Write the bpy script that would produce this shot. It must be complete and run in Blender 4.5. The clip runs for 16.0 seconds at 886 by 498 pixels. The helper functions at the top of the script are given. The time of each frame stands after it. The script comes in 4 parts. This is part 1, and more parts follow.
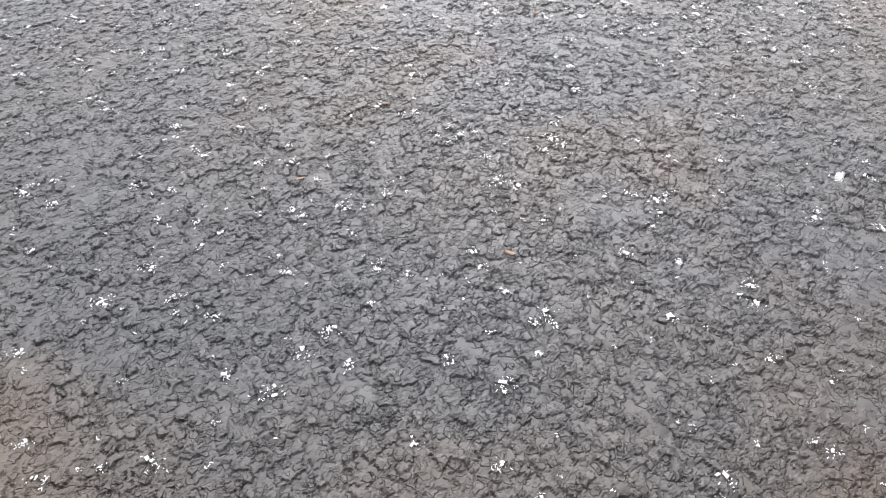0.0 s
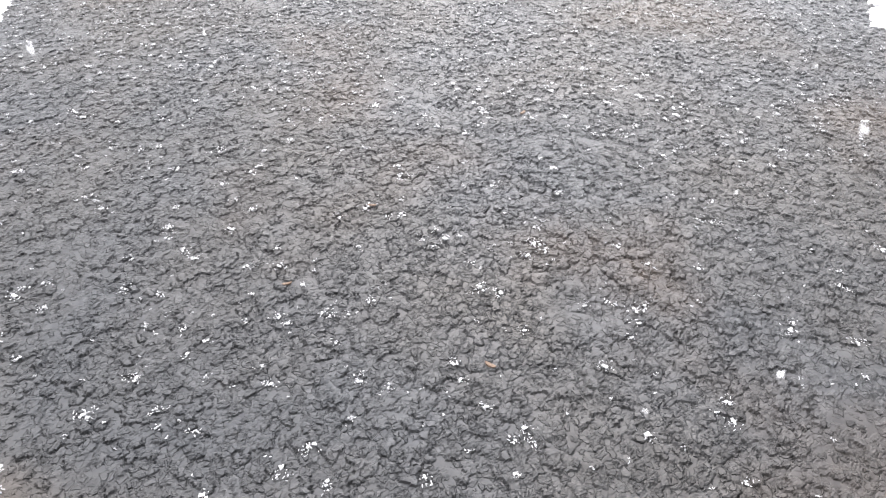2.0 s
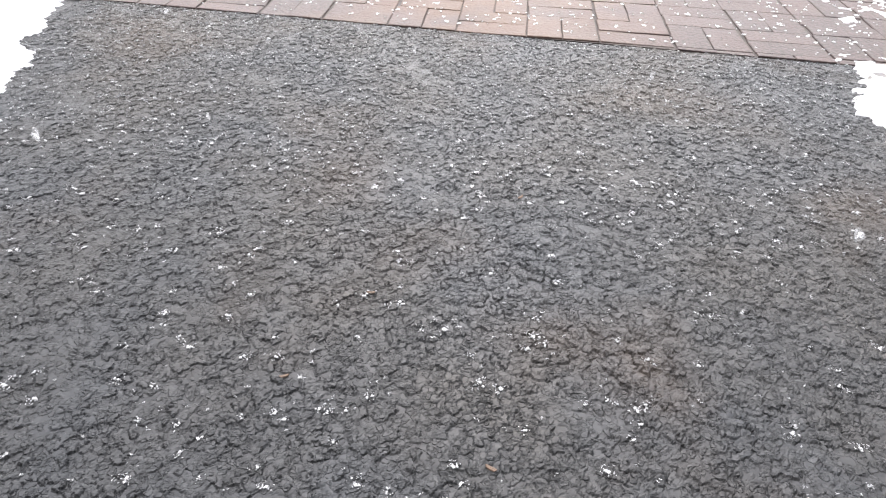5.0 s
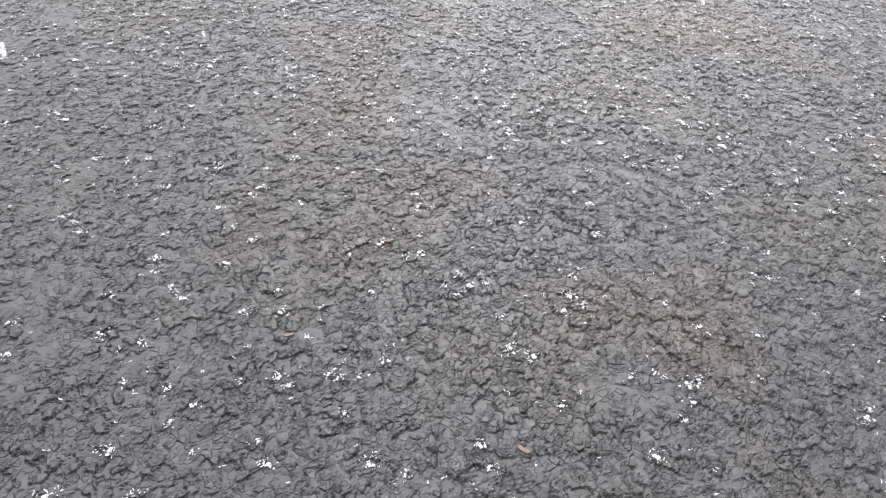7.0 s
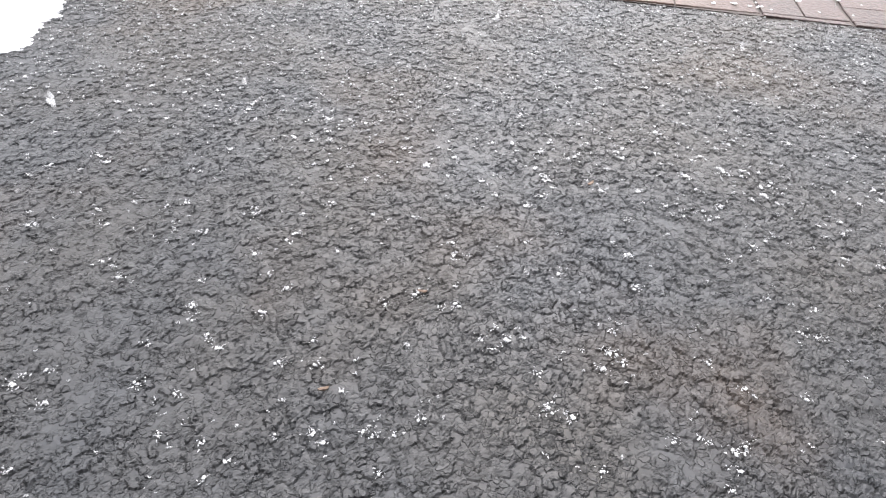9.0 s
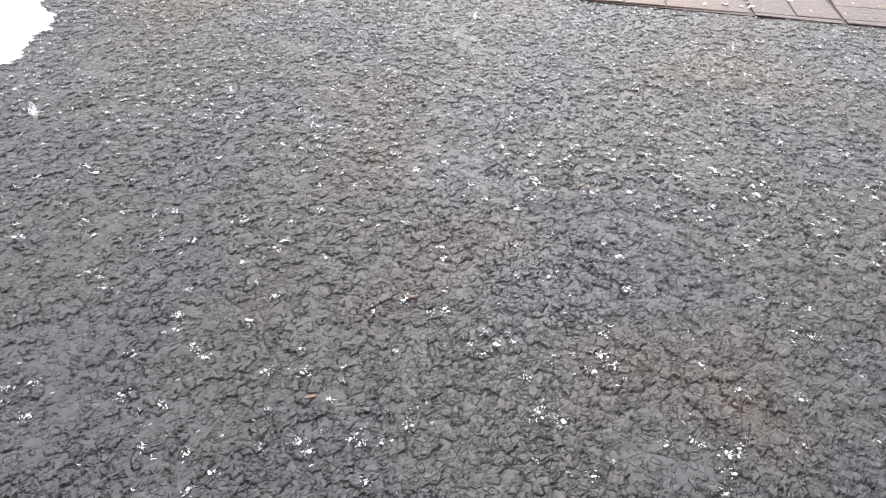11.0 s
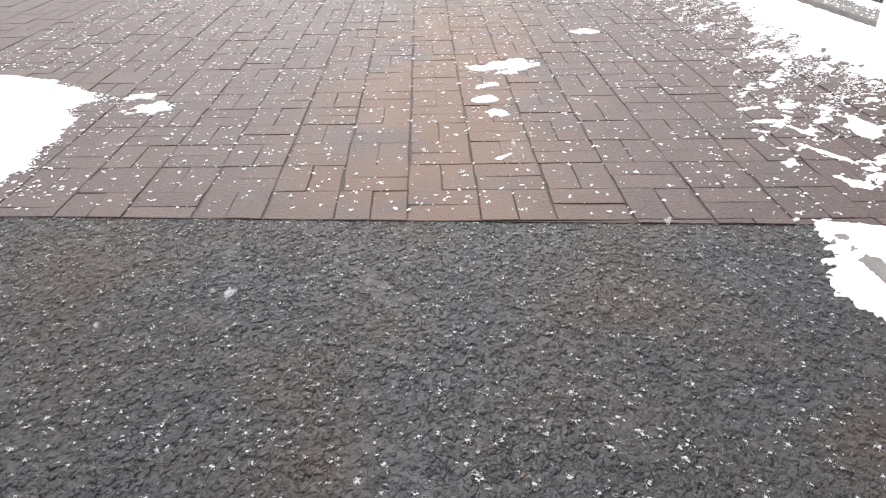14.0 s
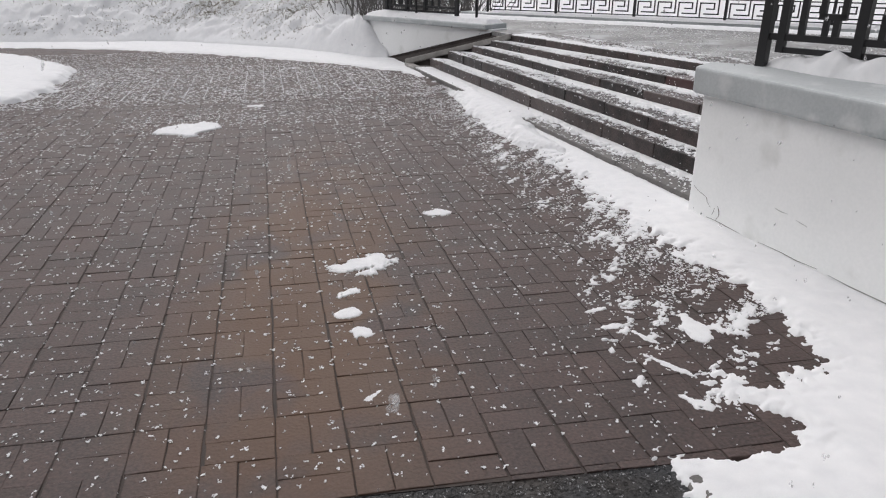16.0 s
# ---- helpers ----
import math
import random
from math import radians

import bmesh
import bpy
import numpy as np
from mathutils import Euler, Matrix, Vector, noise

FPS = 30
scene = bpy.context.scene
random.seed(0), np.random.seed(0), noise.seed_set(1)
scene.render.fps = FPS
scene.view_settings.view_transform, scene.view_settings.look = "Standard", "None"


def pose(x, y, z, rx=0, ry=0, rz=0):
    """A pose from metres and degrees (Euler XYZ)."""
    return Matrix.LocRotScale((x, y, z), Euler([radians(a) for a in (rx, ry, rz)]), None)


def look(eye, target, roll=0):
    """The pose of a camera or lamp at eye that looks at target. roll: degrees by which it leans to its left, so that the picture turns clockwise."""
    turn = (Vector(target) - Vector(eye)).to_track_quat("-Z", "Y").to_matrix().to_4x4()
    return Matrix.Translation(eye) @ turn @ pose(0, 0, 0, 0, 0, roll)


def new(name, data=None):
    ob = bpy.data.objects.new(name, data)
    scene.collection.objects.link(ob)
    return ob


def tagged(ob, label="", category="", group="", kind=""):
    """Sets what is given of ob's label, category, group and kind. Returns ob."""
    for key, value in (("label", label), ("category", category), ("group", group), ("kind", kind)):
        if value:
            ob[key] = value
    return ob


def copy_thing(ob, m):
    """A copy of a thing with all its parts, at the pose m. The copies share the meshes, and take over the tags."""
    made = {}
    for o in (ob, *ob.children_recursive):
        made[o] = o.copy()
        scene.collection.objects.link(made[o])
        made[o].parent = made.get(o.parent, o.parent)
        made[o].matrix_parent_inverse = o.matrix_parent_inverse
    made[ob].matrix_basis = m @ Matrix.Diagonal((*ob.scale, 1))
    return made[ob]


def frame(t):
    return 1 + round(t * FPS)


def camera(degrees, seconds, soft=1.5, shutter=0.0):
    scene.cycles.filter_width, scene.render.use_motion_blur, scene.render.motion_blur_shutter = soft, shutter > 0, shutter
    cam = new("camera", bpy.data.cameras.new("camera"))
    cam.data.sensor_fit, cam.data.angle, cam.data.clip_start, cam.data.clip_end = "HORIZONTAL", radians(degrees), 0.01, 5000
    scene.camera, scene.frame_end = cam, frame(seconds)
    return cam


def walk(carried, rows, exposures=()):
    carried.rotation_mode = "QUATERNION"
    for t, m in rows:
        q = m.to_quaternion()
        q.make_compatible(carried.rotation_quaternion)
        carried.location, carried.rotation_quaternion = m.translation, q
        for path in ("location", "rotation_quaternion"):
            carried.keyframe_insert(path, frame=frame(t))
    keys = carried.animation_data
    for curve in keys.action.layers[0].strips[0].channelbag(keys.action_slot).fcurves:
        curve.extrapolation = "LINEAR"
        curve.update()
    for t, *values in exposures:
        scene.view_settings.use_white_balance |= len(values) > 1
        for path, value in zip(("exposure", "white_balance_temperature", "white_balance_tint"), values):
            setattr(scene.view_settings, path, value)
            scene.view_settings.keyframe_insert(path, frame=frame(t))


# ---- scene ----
cam = camera(66.7, 16.0, soft=1.15)
PATH = [
    (0, (0.523, -0.332, 0.575), (0.208, 1.028, -0.857), -1.6),
    (0.5, (0.532, -0.329, 0.587), (0.216, 1.053, -0.824), -1.8),
    (1, (0.535, -0.319, 0.612), (0.203, 1.085, -0.773), -0.8),
    (1.5, (0.529, -0.306, 0.625), (0.182, 1.135, -0.718), -0.5),
    (2, (0.535, -0.293, 0.636), (0.205, 1.178, -0.678), -0.9),
    (2.5, (0.54, -0.285, 0.656), (0.215, 1.215, -0.627), -0.8),
    (3, (0.544, -0.273, 0.676), (0.22, 1.245, -0.586), -0.7),
    (3.2, (0.547, -0.263, 0.691), (0.227, 1.263, -0.562), -1.0),
    (5.3, (0.504, -0.261, 0.671), (0.181, 1.313, -0.519), 1.1),
    (5.5, (0.498, -0.244, 0.64), (0.169, 1.305, -0.582), 0.9),
    (6, (0.476, -0.198, 0.606), (0.183, 1.304, -0.682), 1.3),
    (6.5, (0.477, -0.176, 0.605), (0.184, 1.285, -0.728), 1.4),
    (7, (0.464, -0.165, 0.618), (0.16, 1.286, -0.725), 2.0),
    (7.5, (0.446, -0.157, 0.626), (0.124, 1.291, -0.715), 2.0),
    (8, (0.448, -0.144, 0.634), (0.12, 1.324, -0.685), 1.9),
    (8.5, (0.447, -0.138, 0.635), (0.092, 1.346, -0.658), 2.0),
    (8.7, (0.442, -0.139, 0.637), (0.066, 1.343, -0.652), 1.5),
    (10.8, (0.456, -0.142, 0.622), (0.041, 1.348, -0.645), -0.1),
    (11, (0.459, -0.131, 0.627), (0.058, 1.363, -0.64), -0.2),
    (11.5, (0.476, -0.097, 0.649), (0.122, 1.423, -0.603), -0.9),
    (12, (0.493, -0.039, 0.663), (0.193, 1.498, -0.581), -0.5),
    (12.5, (0.508, 0.018, 0.689), (0.218, 1.564, -0.547), -0.7),
    (13, (0.485, 0.028, 0.74), (0.195, 1.618, -0.437), -0.5),
    (13.5, (0.438, 0.039, 0.816), (0.222, 1.699, -0.278), -1.4),
    (14, (0.388, 0.046, 0.915), (0.238, 1.755, -0.113), -2.2),
    (14.5, (0.355, 0.076, 1.045), (0.328, 1.845, 0.112), -4.1),
    (15, (0.361, 0.144, 1.159), (0.405, 1.928, 0.255), -3.1),
    (15.5, (0.392, 0.228, 1.275), (0.543, 2.03, 0.421), -1.4),
    (16, (0.386, 0.275, 1.342), (0.651, 2.096, 0.557), -0.5),
]
walk(cam, [(t, look(eye, target, roll)) for t, eye, target, roll in PATH],
     [(t, e, k, 12.5) for t, e, k in ((0, 2.25, 6420), (3, 2.28, 6390), (5.5, 1.84, 6390), (6, 2.12, 6390), (6.5, 2.1, 6390), (8, 2.08, 6390), (11, 2.05, 6420), (12.5, 2.06, 6470), (13.5, 1.66, 6550), (14, 1.28, 6540),
                                    (14.5, 0.82, 6530), (15.2, 0.40, 6500), (16, 0.0, 6480))])

# ---- world and light: overcast winter day ----
world = bpy.data.worlds.new("overcast_sky")
world.use_nodes = True
scene.world = world
wn = world.node_tree
sky = wn.nodes.new("ShaderNodeTexSky")
sky.sky_type = "NISHITA"
sky.sun_disc = False
sky.sun_elevation = radians(48)
sky.sun_rotation = radians(-6)
sky.dust_density = 4.0
veil = wn.nodes.new("ShaderNodeHueSaturation")
veil.inputs["Saturation"].default_value = 0.22
wn.links.new(sky.outputs[0], veil.inputs["Color"])
wn.links.new(veil.outputs[0], wn.nodes["Background"].inputs[0])
wn.nodes["Background"].inputs[1].default_value = 0.14
sun = new("sun", bpy.data.lights.new("sun", "SUN"))
sun.data.energy = 0.85
sun.data.angle = radians(40)
sun.data.color = (1.0, 0.97, 0.93)
sun.matrix_world = look((-8, 0, 9), (0, 0, 0))


# ---- materials ----
def material(name, dark, light, rough=0.6, scale=8.0, fine=120.0, bump=0.15, bump_dist=0.002, metal=0.0, spec=0.5,
             per_object=0.0, per_island=0.0, stain=None, stain_scale=1.2, stain_at=0.55, rough_spread=0.1, stain_zone=None, fine_weight=0.45, spread=(0.3, 0.75)):
    """Two-scale noise colour between dark and light, optional shaped stain, fine relief."""
    m = bpy.data.materials.new(name)
    m.use_nodes = True
    nt = m.node_tree
    b = nt.nodes["Principled BSDF"]
    N, L = nt.nodes.new, nt.links.new
    geo = N("ShaderNodeNewGeometry")
    n1, n2 = N("ShaderNodeTexNoise"), N("ShaderNodeTexNoise")
    for n, s, d in ((n1, scale, 5.0), (n2, fine, 3.0)):
        n.inputs["Scale"].default_value = s
        n.inputs["Detail"].default_value = d
        L(geo.outputs["Position"], n.inputs["Vector"])
    add = N("ShaderNodeMath")
    add.operation = "MULTIPLY_ADD"
    add.inputs[1].default_value = fine_weight
    L(n2.outputs[0], add.inputs[0])
    half = N("ShaderNodeMath")
    half.operation = "MULTIPLY"
    half.inputs[1].default_value = 1.05 - fine_weight
    L(n1.outputs[0], half.inputs[0])
    L(half.outputs[0], add.inputs[2])
    last = add.outputs[0]
    if per_object or per_island:
        rnd = N("ShaderNodeObjectInfo").outputs["Random"] if per_object else geo.outputs["Random Per Island"]
        r = N("ShaderNodeMath")
        r.operation = "MULTIPLY_ADD"
        r.inputs[1].default_value = per_object or per_island
        L(rnd, r.inputs[0])
        off = N("ShaderNodeMath")
        off.operation = "SUBTRACT"
        off.inputs[1].default_value = (per_object or per_island) / 2
        L(last, r.inputs[2])
        L(r.outputs[0], off.inputs[0])
        last = off.outputs[0]
    ramp = N("ShaderNodeValToRGB")
    ramp.color_ramp.elements[0].position, ramp.color_ramp.elements[1].position = spread
    ramp.color_ramp.elements[0].color, ramp.color_ramp.elements[1].color = (*dark, 1), (*light, 1)
    L(last, ramp.inputs[0])
    colour = ramp.outputs[0]
    if stain:
        n3 = N("ShaderNodeTexNoise")
        n3.inputs["Scale"].default_value = stain_scale
        n3.inputs["Detail"].default_value = 4
        L(geo.outputs["Position"], n3.inputs["Vector"])
        mask = N("ShaderNodeMapRange")
        mask.inputs[1].default_value, mask.inputs[2].default_value = stain_at, stain_at + 0.14
        L(n3.outputs[0], mask.inputs[0])
        mix = N("ShaderNodeMix")
        mix.data_type = "RGBA"
        how_much = mask.outputs[0]
        if stain_zone:
            (zx, zy), (wx, wy) = stain_zone
            sub, mul, ln = N("ShaderNodeVectorMath"), N("ShaderNodeVectorMath"), N("ShaderNodeVectorMath")
            sub.operation, mul.operation, ln.operation = "SUBTRACT", "MULTIPLY", "LENGTH"
            sub.inputs[1].default_value, mul.inputs[1].default_value = (zx, zy, 0), (1 / wx, 1 / wy, 0)
            L(geo.outputs["Position"], sub.inputs[0])
            L(sub.outputs[0], mul.inputs[0])
            L(mul.outputs[0], ln.inputs[0])
            zone = N("ShaderNodeMapRange")
            zone.inputs[1].default_value, zone.inputs[2].default_value = 0.35, 1.0
            zone.inputs[3].default_value, zone.inputs[4].default_value = 0.72, 0.0
            L(ln.outputs["Value"], zone.inputs[0])
            both = N("ShaderNodeMath")
            both.operation = "MULTIPLY"
            L(how_much, both.inputs[0])
            L(zone.outputs[0], both.inputs[1])
            how_much = both.outputs[0]
        L(how_much, mix.inputs[0])
        L(colour, mix.inputs[6])
        mix.inputs[7].default_value = (*stain, 1)
        colour = mix.outputs[2]
    L(colour, b.inputs["Base Color"])
    rr = N("ShaderNodeMapRange")
    rr.inputs[3].default_value, rr.inputs[4].default_value = rough - rough_spread, rough + rough_spread
    L(n1.outputs[0], rr.inputs[0])
    L(rr.outputs[0], b.inputs["Roughness"])
    b.inputs["Metallic"].default_value = metal
    b.inputs["Specular IOR Level"].default_value = spec
    if bump:
        bm_ = N("ShaderNodeBump")
        bm_.inputs["Strength"].default_value = bump
        bm_.inputs["Distance"].default_value = bump_dist
        L(n2.outputs[0], bm_.inputs["Height"])
        L(bm_.outputs[0], b.inputs["Normal"])
    return m


M_ASPHALT = material("wet_asphalt", (0.020, 0.0215, 0.0235), (0.041, 0.0402, 0.0395), 0.47, 6.0, 260.0, 0.0, 0.001, spec=0.27,
                     stain=(0.039, 0.0315, 0.0262), stain_scale=1.7, stain_at=0.50, rough_spread=0.12)


def add_stones(m, scale, warp, strength, dist):
    """Broken stones with crisp edges standing out of the binder, and a wet film that varies in tint."""
    nt = m.node_tree
    N, L = nt.nodes.new, nt.links.new
    b = nt.nodes["Principled BSDF"]
    geo = N("ShaderNodeNewGeometry")
    flat = N("ShaderNodeVectorMath")
    flat.operation = "MULTIPLY"
    flat.inputs[1].default_value = (1, 1, 0)
    L(geo.outputs["Position"], flat.inputs[0])
    total, first = None, None
    # stones of two sizes; in each cell a stone of its own height or bare film
    for size, share, weight in ((scale, 0.46, 1.0), (scale * 1.9, 0.66, 0.5)):
        wob, fray = N("ShaderNodeTexNoise"), N("ShaderNodeTexNoise")
        wob.inputs["Scale"].default_value = size * 0.9
        fray.inputs["Scale"].default_value = size * 2.4
        off, off2 = N("ShaderNodeVectorMath"), N("ShaderNodeVectorMath")
        off.operation = off2.operation = "MULTIPLY_ADD"
        w = warp * scale / size
        off.inputs[1].default_value = (w, w, 0)
        off2.inputs[1].default_value = (w * 0.5, w * 0.5, 0)
        L(flat.outputs[0], wob.inputs["Vector"])
        L(flat.outputs[0], fray.inputs["Vector"])
        L(wob.outputs["Color"], off.inputs[0])
        L(flat.outputs[0], off.inputs[2])
        L(fray.outputs["Color"], off2.inputs[0])
        L(off.outputs[0], off2.inputs[2])
        cell, rim = N("ShaderNodeTexVoronoi"), N("ShaderNodeTexVoronoi")
        rim.feature = "DISTANCE_TO_EDGE"
        for v in (cell, rim):
            v.voronoi_dimensions = "2D"
            v.inputs["Scale"].default_value = size
            L(off2.outputs[0], v.inputs["Vector"])
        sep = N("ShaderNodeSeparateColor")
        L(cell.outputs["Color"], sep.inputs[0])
        up, edge, mul = N("ShaderNodeMapRange"), N("ShaderNodeMapRange"), N("ShaderNodeMath")
        up.inputs[1].default_value, up.inputs[2].default_value = share, share + 0.22
        edge.interpolation_type = "SMOOTHERSTEP"
        edge.inputs[1].default_value, edge.inputs[2].default_value = 0.05, 0.19
        L(sep.outputs[0], up.inputs[0])
        L(rim.outputs["Distance"], edge.inputs[0])
        mul.operation = "MULTIPLY"
        L(up.outputs[0], mul.inputs[0])
        L(edge.outputs[0], mul.inputs[1])
        add = N("ShaderNodeMath")
        add.operation = "MULTIPLY_ADD"
        add.inputs[1].default_value = weight
        L(mul.outputs[0], add.inputs[0])
        if total is not None:
            L(total, add.inputs[2])
        else:
            add.inputs[2].default_value = 0.0
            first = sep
        total = add.outputs[0]
    # binder that drowns the stones in places
    drown, level, sunk = N("ShaderNodeTexNoise"), N("ShaderNodeMapRange"), N("ShaderNodeMath")
    drown.inputs["Scale"].default_value = 17.0
    drown.inputs["Detail"].default_value = 3
    L(flat.outputs[0], drown.inputs["Vector"])
    level.inputs[1].default_value, level.inputs[2].default_value = 0.42, 0.66
    level.inputs[3].default_value, level.inputs[4].default_value = 1.0, 0.35
    L(drown.outputs[0], level.inputs[0])
    sunk.operation = "MULTIPLY"
    L(total, sunk.inputs[0])
    L(level.outputs[0], sunk.inputs[1])
    total = sunk.outputs[0]
    bump_ = N("ShaderNodeBump")
    bump_.inputs["Strength"].default_value, bump_.inputs["Distance"].default_value = strength, dist
    L(total, bump_.inputs["Height"])
    L(bump_.outputs[0], b.inputs["Normal"])
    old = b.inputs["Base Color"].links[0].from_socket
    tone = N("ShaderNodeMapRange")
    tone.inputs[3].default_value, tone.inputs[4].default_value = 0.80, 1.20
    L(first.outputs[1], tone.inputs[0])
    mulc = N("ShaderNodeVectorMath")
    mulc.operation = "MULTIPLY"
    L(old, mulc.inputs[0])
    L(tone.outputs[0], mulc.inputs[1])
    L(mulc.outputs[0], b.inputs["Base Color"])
    film, tint = N("ShaderNodeTexNoise"), N("ShaderNodeValToRGB")
    film.inputs["Scale"].default_value = 2.3
    film.inputs["Detail"].default_value = 3
    L(flat.outputs[0], film.inputs["Vector"])
    tint.color_ramp.elements[0].position, tint.color_ramp.elements[1].position = 0.38, 0.62
    tint.color_ramp.elements[0].color, tint.color_ramp.elements[1].color = (0.87, 0.92, 1.0, 1), (1.0, 0.93, 0.86, 1)
    L(film.outputs[0], tint.inputs[0])
    L(tint.outputs[0], b.inputs["Specular Tint"])


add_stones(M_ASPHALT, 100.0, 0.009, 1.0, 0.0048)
M_BRICK = material("paver_concrete", (0.034, 0.0235, 0.0215), (0.086, 0.0570, 0.0505), 0.62, 3.4, 85.0, 0.9, 0.003, spec=0.4, fine_weight=0.62, spread=(0.38, 0.66), per_object=0.10,
                   stain=(0.106, 0.053, 0.024), stain_scale=2.4, stain_at=0.36, stain_zone=((0.18, 3.2), (0.72, 2.9)))
M_BRICK_FAR = material("paver_concrete_far", (0.034, 0.0235, 0.0215), (0.086, 0.0570, 0.0505), 0.62, 3.4, 85.0, 0.9, 0.003, spec=0.4, fine_weight=0.62, spread=(0.38, 0.66), per_island=0.10,
                       stain=(0.106, 0.053, 0.024), stain_scale=2.4, stain_at=0.36, stain_zone=((0.18, 3.2), (0.72, 2.9)))
M_JOINT = material("joint_sand", (0.020, 0.016, 0.014), (0.075, 0.058, 0.050), 0.85, 20, 300, 0.3)
M_SNOW = material("snow", (0.70, 0.71, 0.725), (0.82, 0.82, 0.825), 0.75, 14, 320, 0.5, 0.003, spec=0.25)
M_SLUSH = material("melting_snow", (0.26, 0.264, 0.27), (0.48, 0.48, 0.484), 0.5, 40, 500, 0.3, 0.001, spec=0.4)
M_WALL = material("white_paint", (0.80, 0.815, 0.81), (0.90, 0.905, 0.90), 0.6, 2.5, 60, 0.12, 0.002, stain=(0.68, 0.69, 0.67), stain_scale=3.0, stain_at=0.6)
M_CAP = material("grey_paint", (0.36, 0.385, 0.392), (0.50, 0.525, 0.53), 0.6, 4, 70, 0.35, 0.003, stain=(0.56, 0.575, 0.575), stain_scale=6.0, stain_at=0.56)
M_GRANITE = material("wet_granite", (0.008, 0.006, 0.0055), (0.078, 0.056, 0.052), 0.42, 11, 110, 0.6, 0.003, per_object=0.20, fine_weight=0.6, spread=(0.40, 0.66))
M_EDGE = material("pale_concrete", (0.17, 0.16, 0.15), (0.36, 0.35, 0.33), 0.7, 8, 160, 0.3, 0.002)
M_RAMP = material("dark_rough_stone", (0.018, 0.015, 0.014), (0.075, 0.064, 0.06), 0.85, 7, 120, 0.3, 0.002, spec=0.15, rough_spread=0.05)
M_REDSTONE = material("red_granite", (0.04, 0.018, 0.017), (0.085, 0.042, 0.040), 0.35, 5, 190, 0.15, 0.001)
M_KERB = material("kerb_concrete", (0.08, 0.075, 0.072), (0.19, 0.18, 0.172), 0.7, 8, 160, 0.3, 0.002)
M_TERRACE = material("terrace_paving", (0.15, 0.148, 0.145), (0.32, 0.32, 0.316), 0.65, 1.6, 30, 0.3, 0.004, stain=(0.42, 0.43, 0.44), stain_scale=2.6, stain_at=0.55, spread=(0.4, 0.65))
M_IRON = material("black_iron", (0.004, 0.004, 0.005), (0.012, 0.012, 0.0135), 0.5, 12, 150, 0.1, 0.001)
M_GRASS = material("dry_grass", (0.16, 0.15, 0.12), (0.36, 0.33, 0.27), 0.8, 30, 200, 0.0)
M_TWIG = material("bare_twigs", (0.10, 0.095, 0.09), (0.24, 0.23, 0.22), 0.8, 30, 200, 0.0)
M_CRACK = material("crack_dirt", (0.12, 0.11, 0.10), (0.2, 0.19, 0.17), 0.9, 30, 200, 0.0)
M_LEAF = material("rotten_leaf", (0.07, 0.045, 0.03), (0.16, 0.105, 0.07), 0.7, 60, 300, 0.2)


# ---- helpers for building ----
def add_part(name, me, mat, parent=None, label=""):
    ob = new(name, me)
    if mat and not me.materials:
        me.materials.append(mat)
    if parent is not None:
        ob.parent = parent
    if label:
        ob["label"] = label
    return ob


def part(name, bm, mat, parent=None, label="", smooth=False):
    me = bpy.data.meshes.new(name)
    bmesh.ops.recalc_face_normals(bm, faces=bm.faces)
    if smooth:
        for f in bm.faces:
            f.smooth = True
    bm.to_mesh(me)
    bm.free()
    return add_part(name, me, mat, parent, label)


def empty(name, at=(0, 0, 0)):
    ob = new(name)
    ob.location = at
    return ob


def fast_mesh(name, verts, quads, smooth=True):
    """A mesh from arrays of vertices and quads."""
    me = bpy.data.meshes.new(name)
    v = np.asarray(verts, dtype=np.float32)
    q = np.asarray(quads, dtype=np.int32)
    me.vertices.add(len(v))
    me.vertices.foreach_set("co", v.ravel())
    me.loops.add(q.size)
    me.loops.foreach_set("vertex_index", q.ravel())
    me.polygons.add(len(q))
    me.polygons.foreach_set("loop_start", np.arange(0, q.size, 4, dtype=np.int32))
    me.polygons.foreach_set("use_smooth", np.full(len(q), smooth))
    me.update(calc_edges=True)
    return me


def hash01(ix, iy, seed):
    h = (ix.astype(np.int64) * 374761393 + iy.astype(np.int64) * 668265263 + seed * 1442695041) & 0x7FFFFFFF
    h = ((h ^ (h >> 13)) * 1274126177) & 0x7FFFFFFF
    h = ((h ^ (h >> 16)) * 97455581) & 0x7FFFFFFF
    return (h & 0xFFFFF) / 1048575.0


def vnoise(x, y, size, seed):
    """Smooth value noise, 0 to 1, with the given grain in metres."""
    x, y = np.asarray(x) / size, np.asarray(y) / size
    ix, iy = np.floor(x), np.floor(y)
    fx, fy = x - ix, y - iy
    fx, fy = fx * fx * (3 - 2 * fx), fy * fy * (3 - 2 * fy)
    a, b = hash01(ix, iy, seed), hash01(ix + 1, iy, seed)
    c, d = hash01(ix, iy + 1, seed), hash01(ix + 1, iy + 1, seed)
    return (a * (1 - fx) + b * fx) * (1 - fy) + (c * (1 - fx) + d * fx) * fy


def fnoise(x, y, size, seed, octaves=4):
    total, amp, norm = 0.0, 1.0, 0.0
    for k in range(octaves):
        total = total + amp * vnoise(x, y, size / 2 ** k, seed + 17 * k)
        norm += amp
        amp *= 0.55
    return total / norm


def smooth01(x):
    x = np.clip(x, 0, 1)
    return x * x * (3 - 2 * x)


